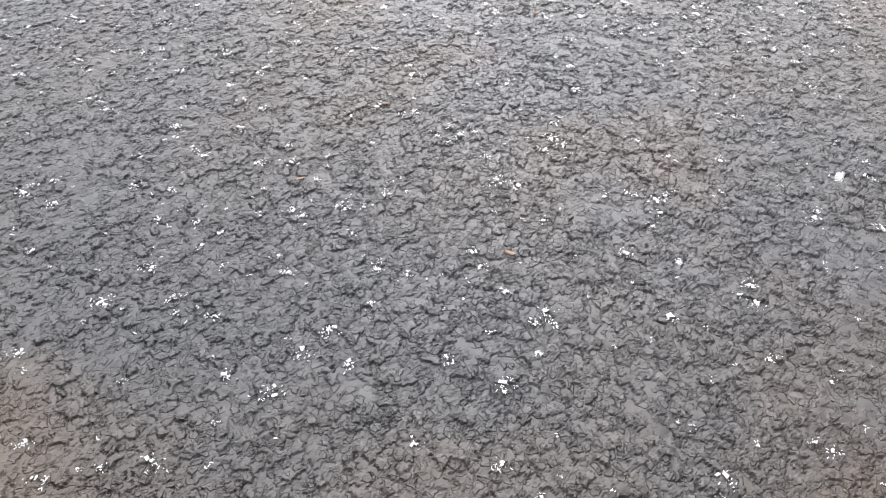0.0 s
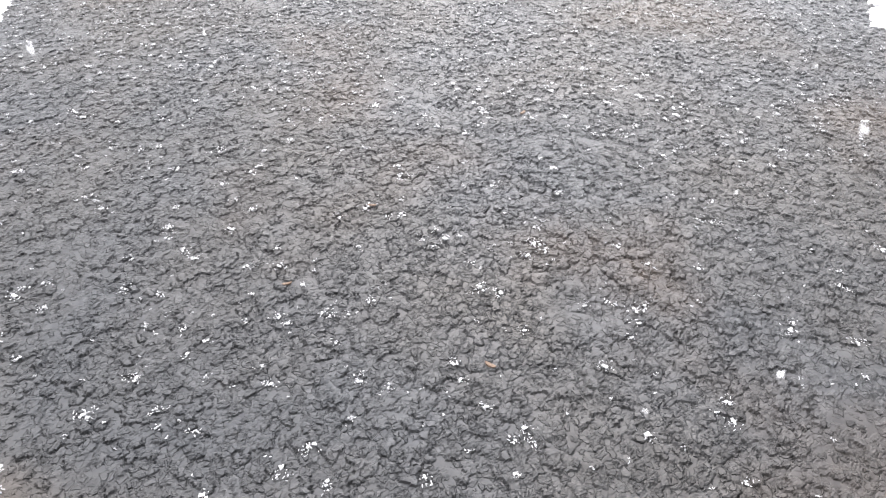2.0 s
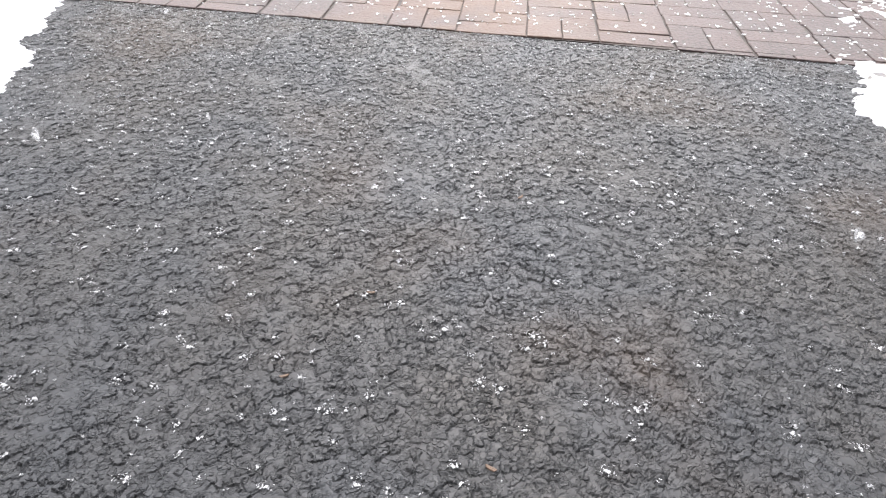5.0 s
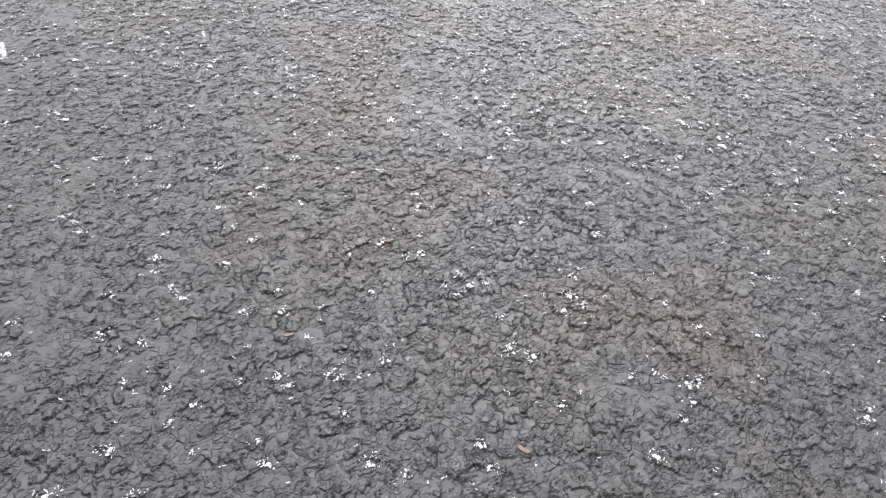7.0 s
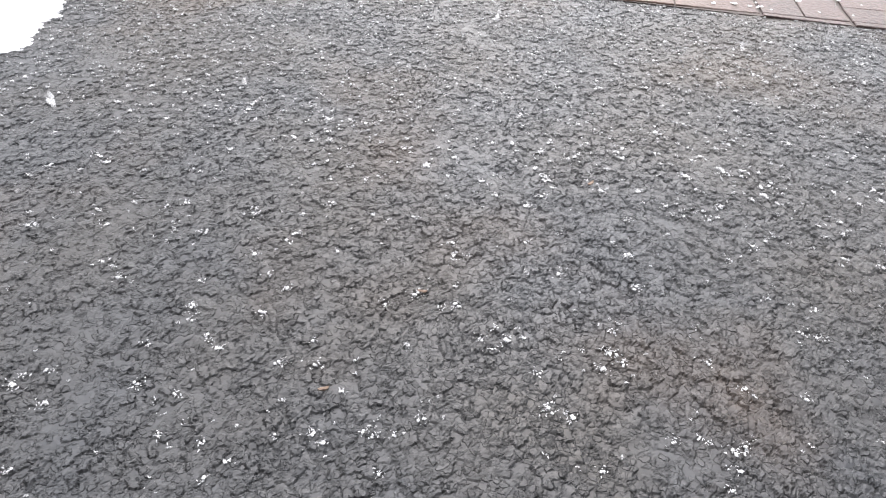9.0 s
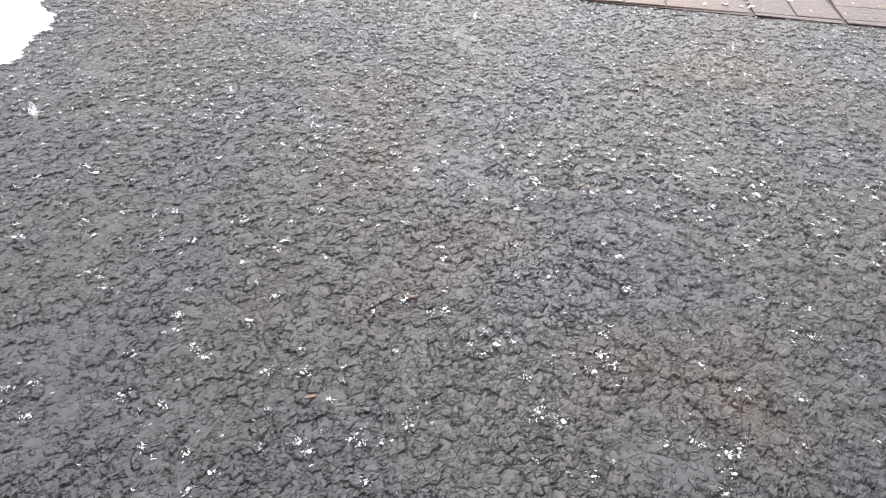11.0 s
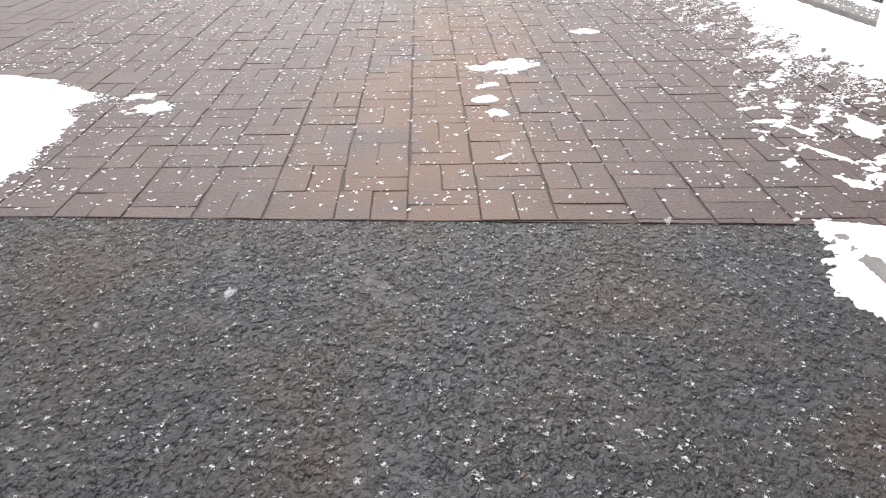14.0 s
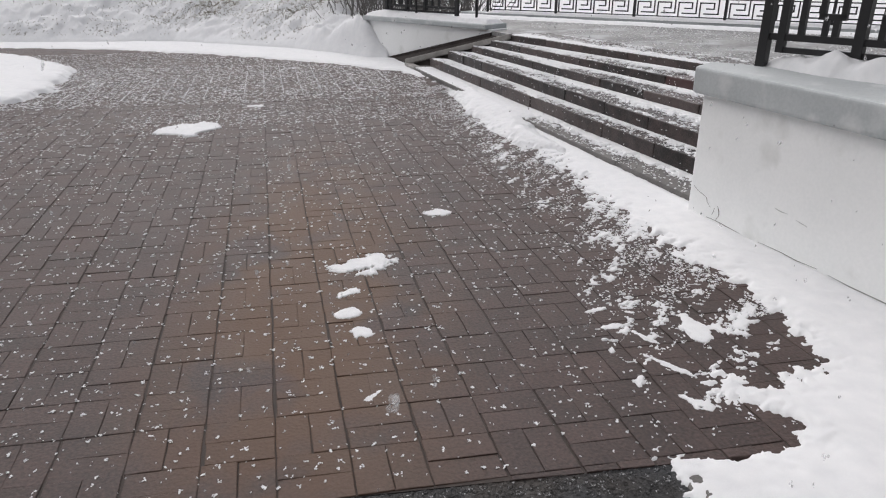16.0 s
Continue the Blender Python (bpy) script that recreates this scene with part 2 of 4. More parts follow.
def grid_mesh(name, xs, ys, height, keep=None, smooth=True):
    """A height field over xs and ys; keep: a mask of grid points, whose cells are kept where any corner is in it."""
    X, Y = np.meshgrid(xs, ys)
    Z = height(X, Y)
    n, m = X.shape
    idx = np.arange(n * m).reshape(n, m)
    quads = np.stack([idx[:-1, :-1], idx[:-1, 1:], idx[1:, 1:], idx[1:, :-1]], -1)
    if keep is not None:
        K = keep(X, Y)
        cell = K[:-1, :-1] | K[:-1, 1:] | K[1:, 1:] | K[1:, :-1]
        quads = quads[cell]
    quads = quads.reshape(-1, 4)
    used = np.unique(quads)
    remap = np.zeros(n * m, dtype=np.int32)
    remap[used] = np.arange(len(used))
    V = np.stack([X.ravel(), Y.ravel(), Z.ravel()], -1)[used]
    return fast_mesh(name, V, remap[quads], smooth)


def box(bm, x0, x1, y0, y1, z0, z1, m=None):
    vs = [bm.verts.new((x, y, z)) for z in (z0, z1) for x, y in ((x0, y0), (x1, y0), (x1, y1), (x0, y1))]
    for f in ((3, 2, 1, 0), (4, 5, 6, 7), (0, 1, 5, 4), (1, 2, 6, 5), (2, 3, 7, 6), (3, 0, 4, 7)):
        bm.faces.new([vs[i] for i in f])
    if m is not None:
        for v in vs:
            v.co = m @ v.co
    return vs


def prism(bm, pts, z0, z1):
    """An upright prism over a polygon; z0 and z1 may be lists, one height a corner."""
    z0 = z0 if isinstance(z0, (list, tuple)) else [z0] * len(pts)
    z1 = z1 if isinstance(z1, (list, tuple)) else [z1] * len(pts)
    lo = [bm.verts.new((p[0], p[1], z)) for p, z in zip(pts, z0)]
    hi = [bm.verts.new((p[0], p[1], z)) for p, z in zip(pts, z1)]
    n = len(pts)
    bm.faces.new(lo[::-1])
    bm.faces.new(hi)
    for i in range(n):
        bm.faces.new((lo[i], lo[(i + 1) % n], hi[(i + 1) % n], hi[i]))
    return lo, hi


def bevel_all(bm, w, seg=2):
    bmesh.ops.recalc_face_normals(bm, faces=bm.faces)
    bmesh.ops.bevel(bm, geom=list(bm.edges), offset=w, segments=seg, affect="EDGES", profile=0.6)


def side_of(X, Y, a, b):
    """Signed distance from the line a to b, positive to its left."""
    d = np.hypot(b[0] - a[0], b[1] - a[1])
    return ((b[0] - a[0]) * (Y - a[1]) - (b[1] - a[1]) * (X - a[0])) / d


def inside(X, Y, poly):
    """Signed distance to a polygon's outline, positive inside."""
    dist = np.full(X.shape, 1e9)
    odd = np.zeros(X.shape, dtype=bool)
    for (x0, y0), (x1, y1) in zip(poly, poly[1:] + poly[:1]):
        ex, ey = x1 - x0, y1 - y0
        t = np.clip(((X - x0) * ex + (Y - y0) * ey) / (ex * ex + ey * ey + 1e-12), 0, 1)
        dist = np.minimum(dist, np.hypot(X - x0 - t * ex, Y - y0 - t * ey))
        cross = (y0 > Y) != (y1 > Y)
        with np.errstate(divide="ignore", invalid="ignore"):
            odd ^= cross & (X < ex * (Y - y0) / (ey + (ey == 0) * 1e-12) + x0)
    return np.where(odd, dist, -dist)


# ---- plan ----
EDGE_L, EDGE_R = (-2.0, 1.755), (2.2, 1.70)       # seam of asphalt and paving
LAT_O, LAT_A, LAT_B = (0.1015, 2.1155), radians(1.1), radians(95.6)   # paver lattice: origin, row and lane directions
CELL, CELL_B = 0.214, 0.197                        # lane joints are wider than row joints
KERB = Vector((2.385, 3.845, 0))                  # the kerb's end at the plinth
U = Vector((-0.1816, 0.9834, 0))                  # along the steps
V = Vector((0.9834, 0.1816, 0))                   # up the steps


def S(u, v, z=0.0):
    return KERB + U * u + V * v + Vector((0, 0, z))


STEP_LINE = ((0.277, 0.012), (0.45, 0.013), (0.84, 0.047), (1.22, 0.095), (1.72, 0.172))   # where each riser starts, and how the flight narrows
STEP_Z = (0.05, 0.165, 0.275, 0.36, 0.44, 0.52)
TERRACE = STEP_Z[-1]


def step_v(k, u):
    return STEP_LINE[k][0] - STEP_LINE[k][1] * u


def stair_end(v):
    return 5.67 - 1.35 * (v - 0.19)


def step_end(k):
    c, d = STEP_LINE[k]
    return (5.67 + 1.35 * 0.19 - 1.35 * c) / (1 - 1.35 * d)


# ---- ground: one snowy sheet to the horizon ----
def ground_height(X, Y):
    r = np.hypot(X, Y)
    far = smooth01((r - 16) / 30)
    return -0.03 + far * (fnoise(X, Y, 14.0, 5) - 0.3) * 0.9


axis = np.concatenate([-np.geomspace(3000, 16, 40), np.linspace(-15, 15, 61), np.geomspace(16, 3000, 40)])
ground = tagged(add_part("ground", grid_mesh("ground", axis, axis, ground_height), M_SNOW),
                "snow-covered open ground around the paved yard", "ground", kind="structure")

# ---- asphalt with open, pitted aggregate ----
STONE = 0.0115


def asphalt_height(X, Y):
    """Broken stones standing proud of a flat binder film, with open joints here and there."""
    z = np.zeros(X.shape)
    for size, seed, amp, share in ((STONE, 1, 0.0030, 0.52), (STONE * 0.5, 31, 0.0011, 0.34)):
        wx = X + (fnoise(X, Y, size * 0.8, seed + 50, 2) - 0.5) * size * 0.9
        wy = Y + (fnoise(X, Y, size * 0.8, seed + 53, 2) - 0.5) * size * 0.9
        gx, gy = wx / size, wy / size
        ix, iy = np.floor(gx), np.floor(gy)
        f1 = np.full(X.shape, 9.0)
        f2 = np.full(X.shape, 9.0)
        top = np.zeros(X.shape)
        for dx in (-1, 0, 1):
            for dy in (-1, 0, 1):
                cx, cy = ix + dx, iy + dy
                px, py = gx - cx - hash01(cx, cy, seed), gy - cy - hash01(cx, cy, seed + 1)
                d = np.hypot(px, py)
                r = hash01(cx, cy, seed + 2)
                h = np.where(r < share, 0.35 + 0.65 * r / share, 0.0)
                h = h + np.where(r < share, (hash01(cx, cy, seed + 3) - 0.5) * px * 0.35 + (hash01(cx, cy, seed + 4) - 0.5) * py * 0.35 - 0.45 * d * d, 0.0)
                near = d < f1
                f2 = np.where(near, f1, np.minimum(f2, d))
                top = np.where(near, h, top)
                f1 = np.where(near, d, f1)
        pit = (1 - smooth01((f2 - f1) / 0.17)) * smooth01((vnoise(X, Y, size * 1.1, seed + 60) - 0.60) / 0.15)
        z = z + amp * (top - 0.6 * pit)
    film = smooth01((fnoise(X, Y, 0.08, 62, 3) - 0.56) / 0.25)             # binder fills some hollows
    z = np.maximum(z, -0.0012 + film * 0.0026)
    return z + (fnoise(X, Y, 0.5, 63, 3) - 0.5) * 0.006 - 0.005


ys = [-0.2]
while ys[-1] < 1.765:
    ys.append(ys[-1] + 0.0017 + 0.0014 * max(0.0, ys[-1]))
xs = np.linspace(-1.12, 1.26, 1360)
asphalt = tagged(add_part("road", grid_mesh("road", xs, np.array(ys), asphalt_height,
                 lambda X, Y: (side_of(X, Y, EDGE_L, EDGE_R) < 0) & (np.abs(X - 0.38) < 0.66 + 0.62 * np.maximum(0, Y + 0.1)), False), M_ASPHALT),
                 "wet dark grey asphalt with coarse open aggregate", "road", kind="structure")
bm = bmesh.new()
for x0, x1, y0, y1 in ((-9, -1.12, -9, 1.755), (1.26, 9, -9, 1.70), (-1.12, 1.26, -9, -0.2)):
    box(bm, x0, x1, y0, y1, -0.08, -0.009)
box(bm, -1.12, 1.26, -0.2, 1.70, -0.08, -0.014)
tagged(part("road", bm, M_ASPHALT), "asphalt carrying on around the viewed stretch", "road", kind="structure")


# ---- pavers in basket weave ----
def clip_poly(poly, a, b):
    out = []
    d = [((b[0] - a[0]) * (p[1] - a[1]) - (b[1] - a[1]) * (p[0] - a[0])) for p in poly]
    for i, p in enumerate(poly):
        j = (i + 1) % len(poly)
        if d[i] >= 0:
            out.append(p)
        if (d[i] >= 0) != (d[j] >= 0):
            t = d[i] / (d[i] - d[j])
            out.append((p[0] + t * (poly[j][0] - p[0]), p[1] + t * (poly[j][1] - p[1])))
    return out


def lattice(i, j):
    a, b = CELL * i, CELL_B * j
    return (LAT_O[0] + a * math.cos(LAT_A) + b * math.cos(LAT_B), LAT_O[1] + a * math.sin(LAT_A) + b * math.sin(LAT_B))


PAVED = [(-9.0, 1.5), (2.45, 1.5), (2.40, 3.75), (2.0, 5.9), (1.25, 10.2), (1.1, 11.0), (0.0, 12.6), (-3.0, 14.2), (-9.0, 14.9)]


def brick_mesh(polys, rng):
    """Pavers with a chamfered top; each a closed shell."""
    me_v, me_f = [], []
    for poly in polys:
        n = len(poly)
        cx, cy = sum(p[0] for p in poly) / n, sum(p[1] for p in poly) / n
        lift, tx, ty = rng.uniform(-0.0014, 0.0014), rng.uniform(-0.010, 0.010), rng.uniform(-0.010, 0.010)
        base = len(me_v)
        for z, s in ((-0.05, 0.0), (-0.0015, 0.0), (0.0, 0.0018)):
            for p in poly:
                dx, dy = p[0] - cx, p[1] - cy
                r = math.hypot(dx, dy)
                k = (r - s * 1.4) / r
                me_v.append((cx + dx * k, cy + dy * k, z + lift + tx * dx + ty * dy))
        for ring in (0, 1):
            for a in range(n):
                b = (a + 1) % n
                me_f.append((base + ring * n + a, base + ring * n + b, base + ring * n + n + b, base + ring * n + n + a))
        me_f.append(tuple(base + 2 * n + a for a in range(n)))
    me = bpy.data.meshes.new("brick")
    me.from_pydata(me_v, [], me_f)
    return me


rng = random.Random(4)
near_bricks, far_bricks = [], []
for i in range(-50, 16):
    for j in range(-5, 70):
        halves = ((0, 0, 0.5, 1), (0.5, 0, 1, 1)) if (i + j) % 2 == 1 else ((0, 0, 1, 0.5), (0, 0.5, 1, 1))
        for a0, b0, a1, b1 in halves:
            g = 0.002 + rng.uniform(0, 0.005)
            h_ = 0.001 + 0.004 * rng.random() ** 2
            e = 0.010 + 0.030 * rng.random() ** 2
            w = [rng.uniform(-0.011, 0.011) for _ in range(4)]
            poly = [lattice(i + a, j + b) for a, b in ((a0 + g + e * (a0 == 0) + w[0], b0 + h_), (a1 - g, b0 + h_ + w[1] * 0.25), (a1 - g + w[2], b1 - h_), (a0 + g + e * (a0 == 0), b1 - h_ + w[3] * 0.25))]
            poly = clip_poly(poly, EDGE_L, EDGE_R)
            if len(poly) < 3:
                continue
            cx, cy = sum(p[0] for p in poly) / len(poly), sum(p[1] for p in poly) / len(poly)
            if inside(np.array([cx]), np.array([cy]), PAVED)[0] < 0:
                continue
            span = max(p[1] for p in poly) - min(p[1] for p in poly)
            if span < 0.02:
                continue
            (near_bricks if cy < 3.75 and -1.15 < cx < 1.75 else far_bricks).append(poly)
near_bricks.sort(key=lambda p: p[0][1] + 0.5 * abs(p[0][0] - 0.3))
far_bricks += near_bricks[300:]
bm = bmesh.new()
prism(bm, [(-9.0, 1.757 + 0.09), (-2.0, 1.757), (2.2, 1.702), (2.45, 1.70)] + PAVED[2:], -0.06, -0.0036)
paving = tagged(part("pavement", bm, M_JOINT), "reddish-brown concrete pavers in basket weave dusted with snow", "pavement", kind="structure")
tagged(add_part("bricks", brick_mesh(far_bricks, rng), M_BRICK_FAR, paving), kind="stuff")


# ---- stairs, ramp, terrace ----
def slab_row(parent, name, v0, v1, z0, z1, u0, u1, length, mat, rng, red_from=None):
    """A row of stone blocks side by side along the steps."""
    u = u0
    k = 0
    while u < u1 - 0.05:
        n = min(u + length * rng.uniform(0.92, 1.08), u1)
        if u1 - n < 0.2:
            n = u1
        bm = bmesh.new()
        dz, dv = rng.uniform(-0.003, 0.003), rng.uniform(-0.004, 0.004)
        pts = [S(u + 0.001, v0(u) + dv), S(n - 0.001, v0(n) + dv), S(n - 0.001, v1(n)), S(u + 0.001, v1(u))]
        prism(bm, pts, z0, z1 + dz)
        bmesh.ops.subdivide_edges(bm, edges=[e for e in bm.edges if e.calc_length() > 0.3], cuts=5)
        for vert in bm.verts:
            vert.co += Vector((rng.gauss(0, 0.0022), rng.gauss(0, 0.0022), rng.gauss(0, 0.0016)))
        bevel_all(bm, 0.009, 2)
        part(name, bm, M_REDSTONE if red_from is not None and red_from[0] < u < red_from[1] else mat, parent)
        u = n
        k += 1


rng = random.Random(9)
stairs = tagged(empty("stairs", (0, 0, 0)), "wide low steps of wet dark granite blocks with snow on the treads", "stairs", kind="structure")
slab_row(stairs, "landing_slab", lambda u: 0.11, lambda u: 0.30, -0.03, 0.046, -0.6, 5.86, 0.6, M_KERB, rng)
for k in range(5):
    slab_row(stairs, "step_block", lambda u, k=k: step_v(k, u), lambda u, k=k: step_v(k + 1, u) + 0.02 if k < 4 else step_v(4, u) + 0.5,
             STEP_Z[k] - 0.02, STEP_Z[k + 1], -0.13 - 1.6 * STEP_LINE[k][0], step_end(k), 0.62, M_GRANITE, rng,
             (0.2, 1.2) if k == 3 else None)
bm = bmesh.new()
prism(bm, [S(-2.6, 0.32), S(5.3, 0.32), S(4.7, 0.9), S(-2.6, 1.4)], -0.05, STEP_Z[1] - 0.03)
part("core", bm, M_KERB, stairs)

kerb = tagged(empty("kerb", S(0, 0)), "low grey concrete kerb half under snow", "kerb", kind="structure")
u = -0.2
while u < 5.6:
    bm = bmesh.new()
    prism(bm, [S(u + 0.004, 0), S(min(u + 0.98, 5.70), 0), S(min(u + 0.98, 5.70), 0.107), S(u + 0.004, 0.107)], -0.05, 0.05)
    bevel_all(bm, 0.012, 2)
    ob = part("kerb_stone", bm, M_KERB)
    ob.parent = kerb
    ob.matrix_parent_inverse = Matrix.Translation(-kerb.location)
    u += 0.98
bm = bmesh.new()
bend = [(5.704, 0.0), (6.02, -0.012), (6.14, -0.006), (6.20, 0.03), (6.17, 0.09), (6.08, 0.12), (6.00, 0.10), (5.704, 0.107)]
prism(bm, [S(a, b_) for a, b_ in bend], -0.05, 0.055)
bevel_all(bm, 0.008, 1)
ob = part("kerb_stone", bm, M_EDGE)
ob.parent = kerb
ob.matrix_parent_inverse = Matrix.Translation(-kerb.location)
FAR_A, FAR_B = Vector((1.10, 10.87, 0)), Vector((2.33, 9.12, 0))
far_dir = (FAR_B - FAR_A).normalized()
far_nrm = Vector((-far_dir.y, far_dir.x, 0))        # away from the steps
# terrace slab behind the steps
bm = bmesh.new()
prism(bm, [S(-6, 2.9), S(-2.5, 2.3), S(0, 2.0), S(4.3, 1.2), S(4.66, 1.0), (2.33, 9.12), (2.58, 9.37), (2.3, 12.7), (9.6, 5.0), (9.5, -3.0), (4.2, -3.0)], -0.05, TERRACE - 0.004)
tagged(part("terrace", bm, M_TERRACE), "grey paved terrace above the steps dusted with snow", "terrace", kind="structure")
# ramp with its kerb along the far parapet
bm = bmesh.new()
r0, r1 = S(6.17, 0.035), S(4.64, 0.93)
prism(bm, [r0, r1, FAR_B, FAR_A], -0.05, [0.0, 0.47, 0.47, 0.0])
ramp = tagged(part("ramp", bm, M_RAMP), "short dark stone ramp beside the steps", "ramp", kind="structure")
bm = bmesh.new()
n = Vector((-(r1 - r0).y, (r1 - r0).x, 0)).normalized() * 0.036
prism(bm, [r0 - n, r1 - n, r1 + n, r0 + n], [0.03, 0.475, 0.475, 0.03], [0.105, 0.54, 0.54, 0.105])
bevel_all(bm, 0.012)
part("edge_kerb", bm, M_EDGE, ramp, "light concrete edging of the ramp")
bm = bmesh.new()
n2 = far_nrm * 0.03
prism(bm, [FAR_A - n2, FAR_B - n2, FAR_B, FAR_A], 0.0, [0.015, 0.505, 0.505, 0.015])
part("skirting", bm, M_RAMP, ramp, "dark stone skirting along the parapet")


# ---- white plinth beside the steps with its cap ----
def offset_poly(pts, d):
    out = []
    n = len(pts)
    for i in range(n):
        p, q, r = Vector(pts[i - 1]).to_2d(), Vector(pts[i]).to_2d(), Vector(pts[(i + 1) % n]).to_2d()
        a, b = (q - p).normalized(), (r - q).normalized()
        na, nb = Vector((a.y, -a.x)), Vector((b.y, -b.x))
        m = (na + nb).normalized()
        q2 = q + m * (d / max(0.3, m.dot(na)))
        out.append((q2.x, q2.y))
    return out


PL_A = Vector((2.318, 3.705))
W = Vector((0.186, -0.983))
DIAG = Vector((0.66, -0.75)).normalized()
plinth_pts = [tuple(PL_A), tuple(PL_A + W * 5.5), tuple(PL_A + W * 5.5 + Vector((2.6, 0.4))), tuple(PL_A + DIAG * 3.4 + Vector((0.10, 0.10))), tuple(PL_A + Vector((0.10, 0.085)))]
plinth = tagged(empty("plinth", (PL_A.x, PL_A.y, 0)), "white-painted masonry plinth with cracks and a grey coping", "wall", kind="structure")
bm = bmesh.new()
prism(bm, plinth_pts, -0.05, 0.69)
bevel_all(bm, 0.012, 2)
ob = part("wall_body", bm, M_WALL)
ob.parent = plinth
ob.matrix_parent_inverse = Matrix.Translation(-plinth.location)
bm = bmesh.new()
prism(bm, offset_poly(plinth_pts, 0.055), 0.680, 0.822)
bevel_all(bm, 0.022, 4)
ob = part("coping", bm, M_CAP, label="grey painted rounded coping")
ob.parent = plinth
ob.matrix_parent_inverse = Matrix.Translation(-plinth.location)

# far parapet
parapet = tagged(empty("parapet", FAR_A), "white parapet wall with pale coping and snow", "wall", kind="structure")
for name, d0, d1, z0, z1, mat, w in (("wall_body", 0.0, 0.3, -0.05, 0.535, M_WALL, 0.008), ("coping", -0.06, 0.36, 0.531, 0.60, M_CAP, 0.02)):
    a, b = FAR_A - far_dir * 0.5, FAR_B + far_dir * (-0.06 if mat is M_CAP else 0.0)
    bm = bmesh.new()
    prism(bm, [a + far_nrm * d0, b + far_nrm * d0, b + far_nrm * d1, a + far_nrm * d1], z0, z1)
    bevel_all(bm, w, 2)
    ob = part(name, bm, mat)
    ob.parent = parapet
    ob.matrix_parent_inverse = Matrix.Translation(-parapet.location)

# unseen wall added behind the camera; closes the place, darkens asphalt edges facing it
bm = bmesh.new()
box(bm, -14, 14, -5.4, -5.0, -0.05, 6.5)
tagged(part("unseen_light_block", bm, M_KERB), "plain grey wall added unseen behind the camera to block light", "wall", kind="structure")


# ---- iron fence with key pattern ----
def bar(bm, a, b, w, d, side):
    """A square bar from a to b; side: a level vector across it."""
    a, b = Vector(a), Vector(b)
    along = (b - a).normalized()
    x = Vector(side).normalized()
    y = along.cross(x).normalized()
    vs = [bm.verts.new(p + x * (sx * w / 2) + y * (sy * d / 2)) for p in (a, b) for sx, sy in ((-1, -1), (1, -1), (1, 1), (-1, 1))]
    for f in ((3, 2, 1, 0), (4, 5, 6, 7), (0, 1, 5, 4), (1, 2, 6, 5), (2, 3, 7, 6), (3, 0, 4, 7)):
        bm.faces.new([vs[i] for i in f])


def fence_panel(name, width, pieces, w, label, arc=None):
    """pieces: named runs of (s, z) points in the panel's plane; the origin is the foot of its first post."""
    root = empty(name)
    tagged(root, label, "fence", group="iron fence panels" if arc else "")
    for pname, thick, run in pieces:
        bm = bmesh.new()
        for (s0, z0), (s1, z1) in zip(run, run[1:]):
            e = thick / 2
            if z0 == z1:
                sg = 1 if s1 > s0 else -1
                bar(bm, (s0 - sg * e * 0.98, 0, z0), (s1 + sg * e * 0.98, 0, z1), thick, thick, (0, 1, 0))
            else:
                bar(bm, (s0, 0, z0), (s1, 0, z1), thick, thick * 0.94, (0, 1, 0))
        part(pname, bm, M_IRON, root)
    if arc:
        bm = bmesh.new()
        pts = [(width * k / 10, 0, arc[0] + arc[1] * math.sin(math.pi * k / 10)) for k in range(11)]
        for p, q in zip(pts, pts[1:]):
            bar(bm, p, q, w, w, (0, 1, 0))
        part("arched_rail", bm, M_IRON, root)
    return root


def turn_to(at, d):
    return Matrix.Translation(at) @ Matrix.Rotation(math.atan2(d[1], d[0]), 4, "Z")


# near panel on the plinth
DF = Vector((0.53, -0.848, 0))
near = [("post", 0.05, [(0, 0.0), (0, 0.62)]), ("rail", 0.032, [(0.02, 0.155), (1.5, 0.155)]), ("low_rail", 0.028, [(0.085, 0.093), (1.5, 0.093)]),
        ("picket", 0.04, [(0.085, 0.08), (0.085, 0.62)]), ("picket", 0.03, [(0.175, 0.155), (0.175, 0.62)]),
        ("key_bar", 0.028, [(0.262, 0.62), (0.262, 0.262), (0.36, 0.262), (0.36, 0.62)]),
        ("picket", 0.026, [(0.285, 0.155), (0.285, 0.26)]), ("picket", 0.03, [(0.335, 0.155), (0.335, 0.26)]),
        ("picket", 0.05, [(0.452, 0.08), (0.452, 0.62)]), ("key_bar", 0.03, [(0.54, 0.155), (0.54, 0.27), (0.56, 0.27), (0.56, 0.5), (0.7, 0.5), (0.7, 0.62)]),
        ("post", 0.05, [(0.86, 0.0), (0.86, 0.62)]), ("top_rail", 0.032, [(0.0, 0.63), (1.5, 0.63)]),
        ("picket", 0.03, [(1.0, 0.155), (1.0, 0.62)]), ("picket", 0.03, [(1.15, 0.155), (1.15, 0.62)]), ("post", 0.05, [(1.5, 0.0), (1.5, 0.62)])]
ob = fence_panel("iron_fence", 1.5, near, 0.03, "black iron fence with key pattern standing on the plinth")
ob.matrix_world = turn_to((2.585, 3.645, 0.820), DF)

